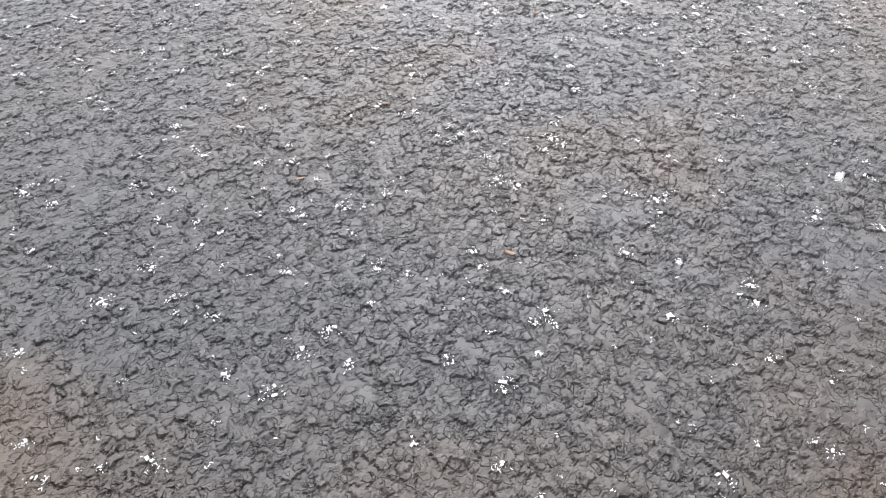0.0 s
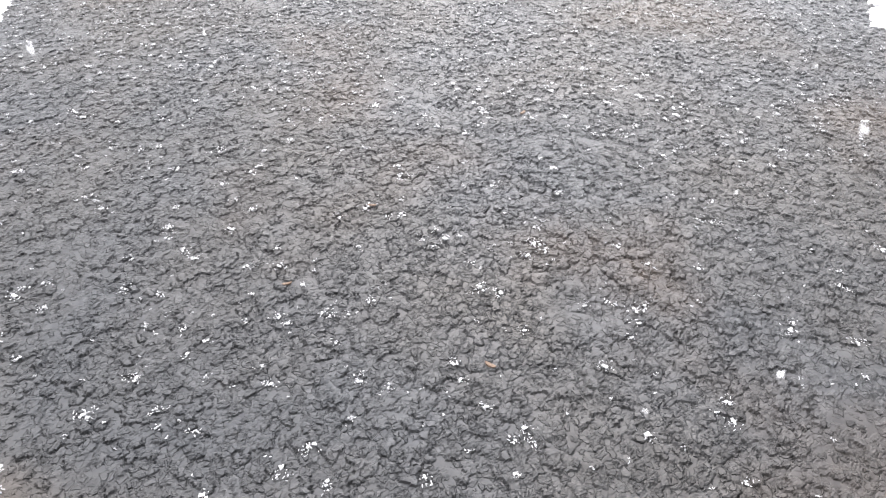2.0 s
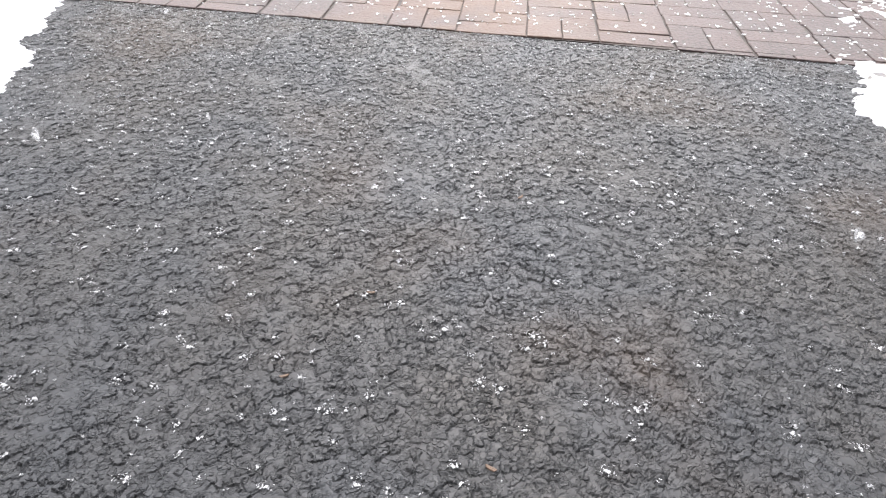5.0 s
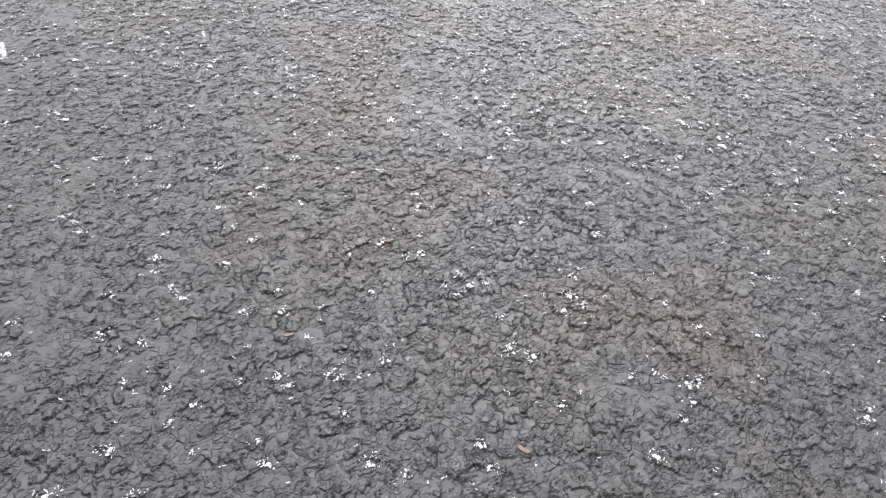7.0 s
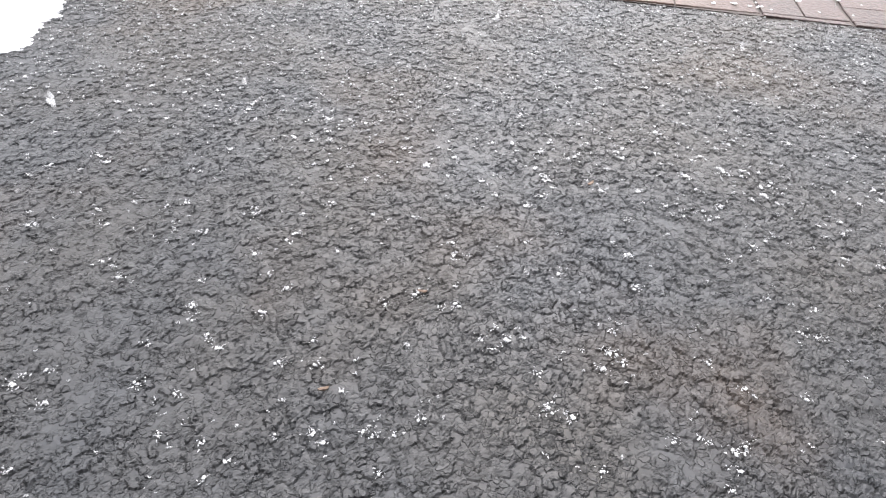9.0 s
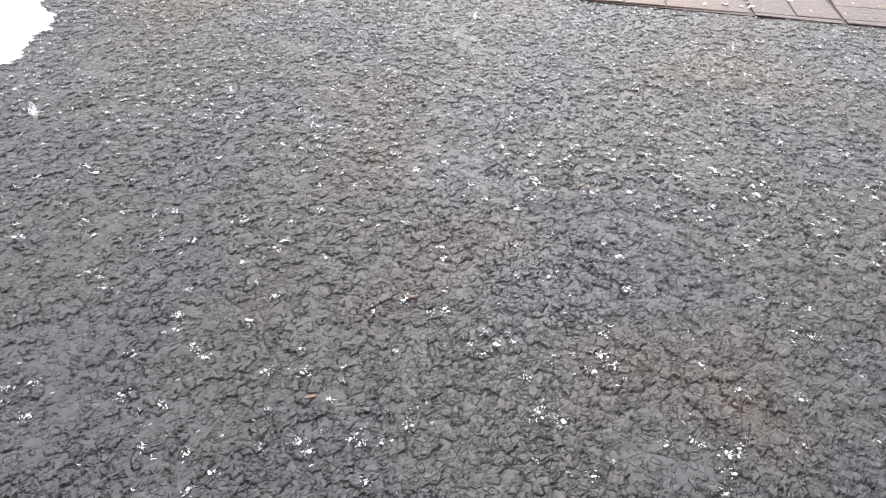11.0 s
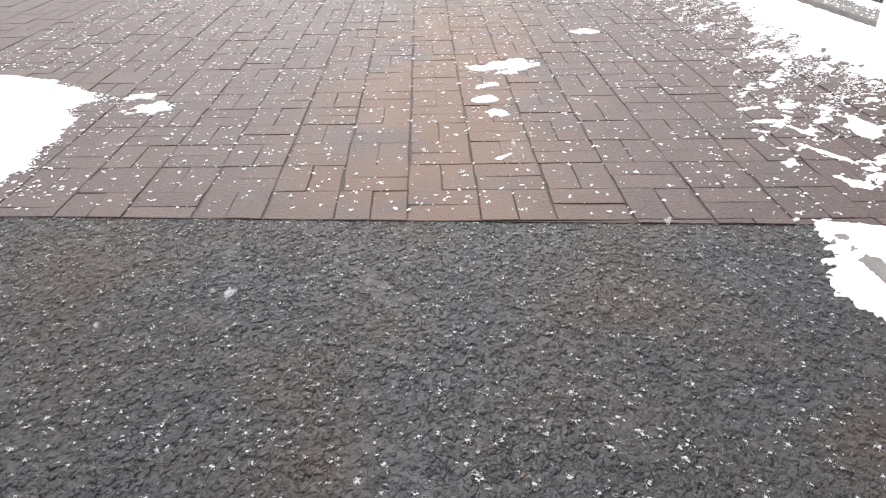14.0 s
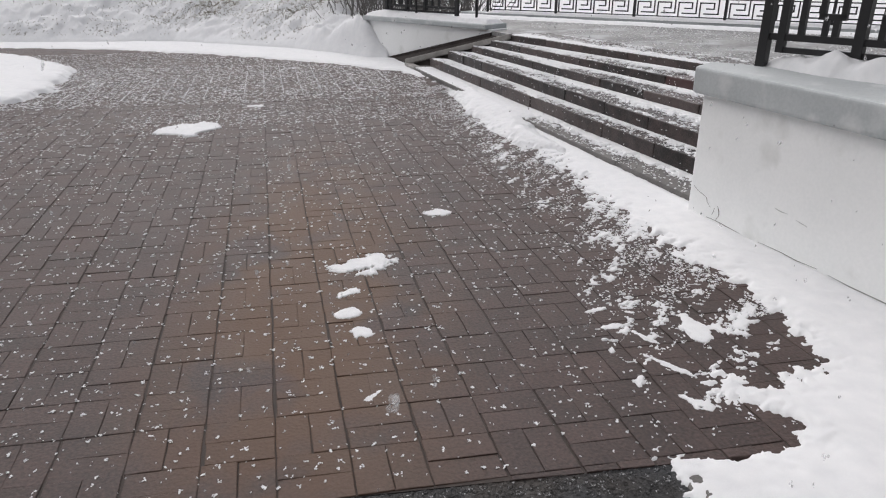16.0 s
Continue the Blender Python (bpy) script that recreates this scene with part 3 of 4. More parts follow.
# far fence on a low plinth at the terrace's end
FF0, FD = Vector((2.90, 12.06, 0)), Vector((0.686, -0.728, 0)).normalized()
FN = Vector((-FD.y, FD.x, 0))
bm = bmesh.new()
prism(bm, [FF0 - FD * 0.5 - FN * 0.12, FF0 + FD * 9 - FN * 0.12, FF0 + FD * 9 + FN * 0.2, FF0 - FD * 0.5 + FN * 0.2], 0.2, 0.555)
bevel_all(bm, 0.015, 2)
tagged(part("fence_plinth", bm, M_CAP), "low pale concrete plinth under the far fence", "wall", kind="structure")
PW = 1.30
pieces = [("post", 0.035, [(0, -0.02), (0, 0.62)]), ("bottom_rail", 0.014, [(0, 0.05), (PW, 0.05)]), ("middle_rail", 0.014, [(0, 0.29), (PW, 0.29)])]
for k in range(4):
    s = 0.05 + k * 0.30
    pieces.append(("key", 0.017, [(s, 0.05), (s, 0.24), (s + 0.19, 0.24), (s + 0.19, 0.165), (s + 0.09, 0.165)]))
    pieces.append(("key", 0.017, [(s + 0.06, 0.10), (s + 0.25, 0.10), (s + 0.25, 0.29)]))
for s in (0.33, 0.66, 0.99):
    pieces.append(("picket", 0.012, [(s, 0.29), (s, 0.42)]))
panel = fence_panel("iron_fence", PW, pieces, 0.016, "black iron fence panel with key pattern and arched rail", (0.33, 0.14))
for k in range(1, 7):
    copy_thing(panel, turn_to(FF0 + FD * (PW * k) + Vector((0, 0, 0.553)), FD))
panel.matrix_world = turn_to(FF0 + Vector((0, 0, 0.553)), FD)
far_panel = fence_panel("iron_fence", 1.5, near, 0.03, "black iron fence with key pattern on the white parapet")
far_panel.matrix_world = turn_to(FAR_A - far_dir * 0.2 + far_nrm * 0.2 + Vector((0, 0, 0.598)), far_dir)
# railing posts on the far parapet
for s in (0.55, 1.75):
    bm = bmesh.new()
    p = FAR_A + far_dir * s + far_nrm * 0.12
    bar(bm, p + Vector((0, 0, 0.59)), p + Vector((0, 0, 1.1)), 0.03, 0.03, (1, 0, 0))
    tagged(part("railing_post", bm, M_IRON), "thin black iron post on the white parapet", "post", group="parapet posts")


# ---- snow ----
def snow_field(name, poly, res, h, amp, seed, label, cut=None, place=None, base=0.0, lip=0.05, grain=0.22, lump=0.0):
    px, py = [p[0] for p in poly], [p[1] for p in poly]
    xs_ = np.arange(min(px) - 0.15, max(px) + 0.15, res)
    ys_ = np.arange(min(py) - 0.15, max(py) + 0.15, res)

    def field(X, Y):
        f = inside(X, Y, poly) + (fnoise(X, Y, grain, seed, 3) - 0.5) * amp * 2 + (fnoise(X, Y, 0.06, seed + 3, 3) - 0.5) * np.minimum(amp, 0.05) * 1.6 + (fnoise(X, Y, 0.018, seed + 5, 2) - 0.5) * np.minimum(amp, 0.03) * 1.0
        return f if cut is None else cut(X, Y, f)

    def height(X, Y):
        f = field(X, Y)
        z = h * (1 - np.exp(-np.maximum(f, 0) / lip)) * (0.65 + 0.7 * fnoise(X, Y, 0.4, seed + 7, 3)) + 0.0009 + ((fnoise(X, Y, 0.035, seed + 9, 2) - 0.5) * 0.005 + (fnoise(X, Y, 0.10, seed + 11, 3) - 0.4) * lump) * smooth01(f / 0.05)
        return base + np.where(f > 0, z, -0.006 if place is not None else np.where(Y > 1.74, -0.0025, -0.012))

    me = grid_mesh(name, xs_, ys_, height, lambda X, Y: field(X, Y) > 0, lip > 0.015)
    if place is not None:
        me.transform(place)
    return tagged(add_part(name, me, M_SNOW), label, "snow", kind="stuff")


LEFT = [(-1.0, -0.8), (-0.93, 0.6), (-0.86, 1.0), (-0.88, 1.15), (-1.08, 1.46), (-1.2, 1.75), (-1.25, 1.97), (-1.22, 2.1), (-1.26, 2.2), (-1.35, 2.59),
        (-1.48, 2.70), (-1.35, 2.84), (-1.85, 3.16), (-2.4, 3.25), (-4.5, 3.5), (-4.5, -0.8)]
snow_field("snow", LEFT, 0.014, 0.028, 0.06, 201, "fresh snow lying beside the asphalt and pavers")
FARLEFT = [(-8.5, 6.9), (-5, 7.5), (-3.86, 7.7), (-3.05, 8.1), (-2.95, 8.6), (-3.25, 10.4), (-4.3, 11.83), (-5.1, 12.56), (-8.5, 13.6)]
snow_field("snow", FARLEFT, 0.025, 0.07, 0.12, 211, "broad bank of fresh snow on the pavers")


def strip_cut(X, Y, f):
    a, b = (1.303, 1.66), (1.334, 1.10)
    gap = np.abs(side_of(X, Y, a, b)) + (fnoise(X, Y, 0.05, 77, 4) - 0.5) * 0.022
    gap = gap + np.maximum(0, Y - 1.65) * 2
    f = np.minimum(f, gap - 0.008)
    # wind-combed bare streaks along the inner edge
    comb = fnoise(X * 1.0 + Y * 0.9, Y * 2.6 - X * 2.2, 0.30, 88, 4)
    fringe = np.where(Y > 1.72, smooth01((0.30 - f) / 0.30), 0.0)
    f = f + ((fnoise(X, Y, 0.022, 90, 2) - 0.5) * 0.07 + (fnoise(X + Y, 2.2 * Y - 1.6 * X, 0.05, 92, 3) - 0.5) * 0.09) * (Y > 1.72)
    grit = (fnoise(X, Y * 1.3, 0.03, 93, 3) - 0.5) * 0.10 * np.exp(-np.abs(f) / 0.07)
    return f + grit - fringe * (0.12 + 0.48 * smooth01((Y - 2.25) / 0.4)) * (np.maximum(0, comb - 0.42) * 1.1 + (fnoise(X, Y, 0.045, 89, 3) - 0.5) * 0.16)


RIGHT = [(1.35, 9.3), (1.55, 8.3), (1.63, 7.6), (1.66, 6.5), (1.76, 5.7), (1.83, 5.04), (1.87, 4.5), (1.87, 4.0), (1.88, 3.68), (1.90, 3.41), (1.96, 3.2), (1.99, 2.93), (2.02, 2.69),
         (2.03, 2.48), (2.06, 2.36), (2.03, 2.17), (1.90, 2.10), (1.79, 2.03), (1.73, 2.07), (1.65, 2.16), (1.55, 2.08), (1.55, 1.98), (1.65, 1.94), (1.685, 1.844), (1.677, 1.79), (1.58, 1.725),
         (1.475, 1.72), (1.36, 1.715), (1.325, 1.70), (1.30, 1.73), (1.275, 1.755), (1.165, 1.75), (1.22, 1.715), (1.25, 1.69), (1.25, 1.59), (1.215, 1.46), (1.20, 1.43), (1.22, 1.35), (1.25, 1.2), (1.29, 0.9), (1.34, 0.4),
         (1.4, -0.8), (3.4, -0.8), (3.1, 1.4), (2.62, 3.75), (2.15, 6.3), (1.66, 8.5), (1.5, 9.2)]
snow_field("snow", RIGHT, 0.0095, 0.018, 0.05, 221, "wind-blown snow along the kerb and plinth", strip_cut, grain=0.16, lip=0.10, lump=0.010)
FRINGE = [(1.48, 6.9), (1.75, 7.3), (1.92, 5.0), (2.0, 3.2), (2.05, 2.3), (1.75, 1.95), (1.35, 1.98), (1.28, 2.3), (1.33, 2.75), (1.55, 3.4), (1.42, 4.4), (1.42, 5.4)]


def crumbs(X, Y, f):
    comb = fnoise(X * 0.8 + Y * 0.5, Y * 2.2 - X * 2.6, 0.17, 97, 4)
    fine = fnoise(X * 1.1, Y * 1.5, 0.028, 98, 3)
    near = np.exp(np.minimum(inside(X, Y, RIGHT), 0) / 0.07)
    return np.minimum(f * 0.5, (0.06 * near + 0.62 * comb + 0.38 * fine - 0.605 - 0.02 * smooth01((3.0 - Y) / 0.5)) * 0.18)


snow_field("snow", FRINGE, 0.007, 0.0045, 0.0, 231, "thin crumbs of snow combed by wind over the pavers", crumbs, lip=0.006)
FAREDGE = [(1.45, 8.9), (1.05, 9.6), (0.36, 10.4), (-1.4, 11.75), (-3.5, 13.0), (-8.5, 14.6), (-8.5, 16.0), (-2.7, 15.2), (0.2, 13.2), (1.25, 11.3), (1.5, 9.6)]
snow_field("snow", FAREDGE, 0.03, 0.022, 0.12, 241, "snow strip at the paving's far edge")
BACK = [[(-9.0, -4.9), (-1.3, -4.9), (-1.0, -0.6), (-4.4, -0.4), (-9.0, 3.4)], [(1.5, -4.9), (9.0, -4.9), (9.0, -1.5), (3.3, -0.6), (1.42, -0.6)]]
for k, poly in enumerate(BACK):
    snow_field("snow", poly, 0.06, 0.03, 0.12, 260 + k, "snow lying on the yard's sides")
# dusting that fills the joints of the far pavers
DUST = [(-2.9, 8.2), (1.4, 7.6), (1.3, 9.2), (0.3, 10.4), (-2.9, 10.9)]
snow_field("snow_dusting", DUST, 0.03, 0.0003, 0.10, 251, "powder snow caught in the joints of the pavers", base=-0.0034, cut=lambda X, Y, f: np.minimum(f, fnoise(X * 0.5, Y * 1.6, 0.7, 99, 3) - 0.42))

for cx, cy, rx, ry, h, ang, seed in ((0.42, 3.26, 0.16, 0.085, 0.022, 25, 1), (0.335, 2.965, 0.07, 0.05, 0.014, 20, 2), (0.345, 2.775, 0.06, 0.038, 0.014, 10, 3), (0.405, 2.61, 0.055, 0.04, 0.013, 50, 4),
                                     (0.42, 2.18, 0.04, 0.022, 0.007, 40, 5), (0.885, 3.93, 0.085, 0.05, 0.012, 0, 6), (-1.0, 6.42, 0.36, 0.17, 0.03, 18, 7), (-0.5, 7.39, 0.10, 0.06, 0.015, 0, 8),
                                     (-1.07, 2.71, 0.10, 0.06, 0.016, 20, 9), (1.70, 2.43, 0.046, 0.115, 0.02, -3, 10), (1.37, 2.64, 0.055, 0.011, 0.008, 18, 11), (1.478, 2.40, 0.085, 0.010, 0.008, -57, 12),
                                     (1.387, 2.50, 0.048, 0.017, 0.009, 12, 13), (1.50, 2.60, 0.03, 0.013, 0.007, -30, 14), (-1.2, 2.86, 0.10, 0.03, 0.008, 5, 15), (1.485, 2.195, 0.115, 0.010, 0.008, -55, 16),
                                     (1.80, 2.42, 0.035, 0.04, 0.01, 0, 17), (1.48, 1.97, 0.07, 0.016, 0.010, -48, 18)):
    ry = ry * (1.45 if rx > 0.05 else 1.1)
    if seed in (2, 3, 4, 6):
        rx, ry = rx * 0.75, ry * 0.8
    ring = [(math.cos(a * math.pi / 6) * rx, math.sin(a * math.pi / 6) * ry) for a in range(12)]
    ob = snow_field("snow_patch", ring, 0.005 if rx < 0.2 else 0.010, h * 0.42, min(rx, ry) * 0.75, 300 + seed, "small clump of leftover snow on the pavers", lip=0.012, grain=min(rx, ry) * 1.6,
                    place=pose(cx, cy, 0, 0, 0, ang))
    tagged(ob, group="snow clumps", category="snow clump")
    del ob["kind"]

# snow on the treads, the landing and the terrace edge
UV = Matrix.Translation(KERB) @ Matrix.Rotation(math.atan2(-U.x, U.y), 4, "Z")   # x up the steps, y along them
levels = [(lambda u: 0.0 * u, lambda u: 0.28 + 0.0 * u, 0.051)]
for k in range(5):
    levels.append((lambda u, k=k: step_v(k, u), lambda u, k=k: step_v(k + 1, u) if k < 4 else step_v(4, u) + 0.5, STEP_Z[k + 1] + 0.004))
for k, (v0, v1, z) in enumerate(levels):
    u0 = -0.1 - 1.5 * v0(0)
    u1 = step_end(k - 1) - 0.03 if k else 5.68
    u2 = step_end(k) - 0.03 if k < 5 else u1
    poly = [(v0(u0) + 0.012, u0), (v1(u0) + 0.01, u0), (v1(u2) + 0.01, u2), (v0(u1) + 0.012, u1)]

    def tread_cut(X, Y, f, v0=v0, v1=v1, k=k):
        back = np.clip((X - v0(Y)) / (v1(Y) - v0(Y)), 0, 1) if k < 5 else 1 - np.clip((X - v0(Y)) / 0.4, 0, 1)
        cover = 0.42 * fnoise(X * 2.0, Y * 0.7, 0.34, 400 + k, 3) + 0.55 * fnoise(X, Y, 0.035, 420 + k, 3) + 0.46 * back ** 2 - 0.19 + 0.04 * np.clip(Y - 1.5, -1, 4)
        # wind-packed thread of snow along the nosing
        nose = np.exp(-((X - v0(Y) - 0.035) / 0.018) ** 2) * (k > 0)
        cover = cover + 0.16 * nose * smooth01((fnoise(X * 0.2, Y, 0.25, 470 + k, 3) - 0.4) / 0.15)
        if k == 0:
            cover = cover - 0.02 + 0.35 * smooth01((Y - 1.9) / 1.2)
        return np.minimum(f, (cover - 0.485) * 0.12)
    snow_field("snow", poly, 0.012, 0.008, 0.0, 410 + k, "snow lying on a stone tread", tread_cut, UV, z, 0.012)
# drift that buries the kerb halfway along
DRIFT = [(-0.36, 1.6), (-0.10, 1.2), (-0.01, 2.0), (0.1, 2.2), (0.27, 1.9), (0.27, 5.6), (0.15, 5.2), (0.06, 4.3), (-0.03, 3.85), (-0.10, 4.0), (-0.20, 3.5), (-0.33, 2.7)]
snow_field("snow", DRIFT, 0.010, 0.085, 0.06, 475, "drift of snow burying the kerb below the steps", place=UV, lip=0.13, grain=0.3, lump=0.03)
# on the copings
A2, B2 = FAR_A - far_dir * 0.48, FAR_B - far_dir * 0.1
poly = [tuple((A2 + far_nrm * 0.0)[:2]), tuple((B2 + far_nrm * 0.02)[:2]), tuple((B2 + far_nrm * 0.33)[:2]), tuple((A2 + far_nrm * 0.34)[:2])]
snow_field("snow", poly, 0.02, 0.07, 0.02, 431, "snow on the parapet's coping", base=0.60, lip=0.04)
q0, q1 = Vector((2.62, 3.66, 0)), Vector((2.62, 3.66, 0)) + DF * 3.0
n_ = Vector((DF.y, -DF.x, 0))
poly = [tuple((q0 - DF * 0.0 + n_ * 0.02)[:2]), tuple((q0 + DF * 0.35 + n_ * 0.17)[:2]), tuple((q1 + n_ * 0.5)[:2]), tuple((q1 - n_ * 0.02)[:2]), tuple((q0 - n_ * 0.03)[:2])]
snow_field("snow", poly, 0.012, 0.085, 0.008, 441, "lumpy snow on the plinth under the iron fence", base=0.822, lip=0.05, lump=0.07)
# on the terrace and far plinth
poly = [tuple((FF0 - FN * 0.75 - FD * 0.6)[:2]), tuple((FF0 - FN * 0.6 + FD * 9)[:2]), tuple((FF0 - FN * 0.45 + FD * 9)[:2]), tuple((FF0 - FN * 0.3 - FD * 0.6)[:2])]
snow_field("snow", poly, 0.04, 0.03, 0.06, 451, "line of snow swept along the terrace", base=TERRACE)
poly = [tuple((FF0 - FN * 0.10)[:2]), tuple((FF0 - FN * 0.10 + FD * 9)[:2]), tuple((FF0 + FN * 0.18 + FD * 9)[:2]), tuple((FF0 + FN * 0.18)[:2])]
snow_field("snow", poly, 0.03, 0.03, 0.02, 461, "snow on the fence's plinth", base=0.555)


# ---- scattered snow grains ----
def grains(name, P, size, rng_, label, mat=None, flat=0.6, cat="snow"):
    """One distorted cuboid for each row of P (x, y, z); size: half lengths, one row each."""
    n = len(P)
    corner = np.array([(x, y, z) for z in (-1, 1) for x, y in ((-1, -1), (1, -1), (1, 1), (-1, 1))], dtype=float)
    C = corner[None] * (0.6 + 0.5 * rng_.random((n, 8, 1))) * size[:, None, :]
    a = rng_.random(n) * 6.283
    t = (rng_.random(n) - 0.5) * flat
    ca, sa, ct, st = np.cos(a), np.sin(a), np.cos(t), np.sin(t)
    x, y, z = C[..., 0], C[..., 1], C[..., 2]
    x, z = x * ct[:, None] + z * st[:, None], -x * st[:, None] + z * ct[:, None]
    x, y = x * ca[:, None] - y * sa[:, None], x * sa[:, None] + y * ca[:, None]
    verts = (np.stack([x, y, z], -1) + P[:, None, :]).reshape(-1, 3)
    face = np.array([(3, 2, 1, 0), (4, 5, 6, 7), (0, 1, 5, 4), (1, 2, 6, 5), (2, 3, 7, 6), (3, 0, 4, 7)])
    quads = (face[None] + 8 * np.arange(n)[:, None, None]).reshape(-1, 4)
    return tagged(add_part(name, fast_mesh(name, verts, quads, False), mat or M_SNOW), label, cat, kind="stuff")


nr = np.random.default_rng(12)
# clumps that stand out on the asphalt, then the scatter between them
CLUMPS = [(0.11, 0.80), (0.42, 0.59), (0.12, 0.65), (0.63, 0.78), (0.73, 0.91), (-0.16, 0.91), (0.04, 1.04), (0.74, 0.56), (0.46, 0.81), (0.27, 0.59),
          (0.93, 0.78), (0.59, 1.08), (0.28, 0.27), (0.28, 0.22), (0.03, 0.33), (0.16, 0.34), (0.43, 0.22), (0.47, 0.35), (0.61, 0.36), (0.65, 0.33),
          (0.76, 0.56), (-0.37, 0.66), (0.37, 0.44), (0.62, 0.80), (0.12, 0.19), (0.065, 0.12), (-0.04, 0.39), (0.44, 0.35), (0.75, 0.20), (0.82, 0.74),
          (0.24, 0.49), (-0.06, 0.60), (0.72, 0.88), (0.51, 0.46), (-0.17, 0.23), (0.51, 0.66), (0.74, 0.86), (-0.40, 0.67)]
spots = [(x, y, nr.uniform(0.008, 0.015)) for x, y in CLUMPS]
for _ in range(1700):
    r = nr.random()
    spots.append((nr.uniform(-1.05, 1.24), nr.uniform(-0.18, 1.74), 0.0022 + 0.0115 * r ** 2.2))
for _ in range(2100):
    spots.append((nr.uniform(-1.05, 1.24), 1.74 - 0.95 * nr.random() ** 1.25, 0.0026 + 0.0080 * nr.random() ** 1.8))
P, D = [], []
for x, y, r in spots:
    # lacy clusters of needles round one or two denser hearts
    hx, hy = nr.normal() * r * 0.4, nr.normal() * r * 0.35
    for k in range(max(4, int(3 + 0.52 * (r / 0.0020) ** 1.85))):
        g = nr.uniform(0.00026, 0.00056)
        cx, cy = (hx, hy) if k % 2 else (0.0, 0.0)
        P.append((x + cx + nr.normal() * r * 0.42, y + cy + nr.normal() * r * 0.36, nr.uniform(0.0004, 0.0030)))
        D.append((g * nr.uniform(1.4, 4.0), g, g * nr.uniform(0.6, 1.0)))
    if r > 0.006 and y < 0.95:
        for _ in range(2):
            g = r * nr.uniform(0.10, 0.17)
            P.append((x + nr.normal() * r * 0.2, y + nr.normal() * r * 0.2, 0.0018))
            D.append((g * nr.uniform(1.0, 1.8), g, 0.0009))
    if y > 0.8:
        g = r * 0.20
        P.append((x, y, 0.0016))
        D.append((g * nr.uniform(1.0, 1.7), g, 0.0010))
P, D = np.array(P), np.array(D)
ok = side_of(P[:, 0], P[:, 1], EDGE_L, EDGE_R) < -0.004
P, D = P[ok], D[ok]
P[:, 2] += asphalt_height(P[:, 0], P[:, 1])
grains("snow_grains", P, D, nr, "clustered snow crystals scattered on the asphalt", M_SLUSH)
P, D = [], []
for y0, y1, x0, x1, dens, s0, s1 in ((1.75, 3.3, -1.3, 1.8, 390, 0.0020, 0.0052), (3.3, 5.5, -2.4, 1.8, 300, 0.0028, 0.0065), (5.5, 7.6, -3.6, 1.7, 240, 0.004, 0.009), (6.5, 7.4, -1.6, 1.5, 420, 0.004, 0.009), (7.6, 10.5, -4.0, 1.4, 700, 0.005, 0.012), (10.5, 12.4, -5.0, 0.2, 420, 0.005, 0.011)):
    for _ in range(int(dens * (y1 - y0) * (x1 - x0))):
        s = s0 + (s1 - s0) * nr.random() ** 2.2
        x, y = nr.uniform(x0, x1), nr.uniform(y0, y1)
        if y < 1.77 - 0.013 * x:
            continue
        for _k in range(int(nr.integers(1, 4)) + (s > 0.6 * s1) * 2):
            P.append((x + nr.normal() * s * 0.8, y + nr.normal() * s * 0.8, 0.0012))
            D.append((s * nr.uniform(0.5, 1.3), s * nr.uniform(0.35, 0.8), 0.0008))
# powder caught along the lane joints of the far pavers
for i in range(-17, 8):
    for y0, y1, dens in ((6.35, 7.05, 34), (7.9, 9.5, 62)):
        for _ in range(int(dens * (y1 - y0))):
            y = nr.uniform(y0, y1)
            x = lattice(i, (y - LAT_O[1]) / CELL_B)[0] + nr.normal() * 0.004
            if -3.3 < x < 1.45 and fnoise(np.array([x * 0.5]), np.array([y * 1.8]), 0.7, 99, 3)[0] > 0.44:
                s = nr.uniform(0.005, 0.010)
                P.append((x, y, 0.0012))
                D.append((s * 1.2, s * 0.7, 0.0009))
grains("snow_grains", np.array(P), np.array(D), nr, "scattered snowflakes melting on the pavers")
# loose snow thinning out beside the drifts
P, D = [], []
for line, reach, count, side in ((RIGHT[1:14], 0.25, 17000, -1), (LEFT[4:14], 0.12, 1500, 1), (FARLEFT[2:7], 0.5, 1800, 1)):
    seg = np.array(line)
    length = np.hypot(*(seg[1:] - seg[:-1]).T)
    for _ in range(count):
        k = int(nr.choice(len(length), p=length / length.sum()))
        t_ = nr.random()
        x, y = seg[k] + t_ * (seg[k + 1] - seg[k])
        d_ = abs(nr.normal()) * reach - 0.06
        x, y = x + side * d_, y - 0.35 * d_
        if fnoise(np.array([x * 0.8 + y * 0.5]), np.array([y * 2.2 - x * 2.6]), 0.2, 97, 3)[0] < 0.40 + 0.25 * nr.random() * (d_ > 0.03) or y < 1.78 - 0.013 * x:
            continue
        s = nr.uniform(0.002, 0.006) * (1.0 if side < 0 or y < 5 else 1.8)
        P.append((x, y, 0.0015))
        D.append((s * nr.uniform(0.7, 1.6), s * nr.uniform(0.4, 0.9), 0.0012))
grains("snow_grains", np.array(P), np.array(D), nr, "loose powder snow blown over the pavers")
# flakes on the steps' fronts and terrace
P, D = [], []
for _ in range(8500):
    k = int(nr.integers(0, 6))
    v0, v1, z = levels[k]
    u_ = nr.uniform(-0.1, 5.7)
    v_ = nr.uniform(v0(u_), v1(u_))
    if u_ < stair_end(v_):
        q = S(u_, v_, z)
        P.append(tuple(q))
        s = nr.uniform(0.003, 0.009)
        D.append((s, s * 0.7, 0.002))
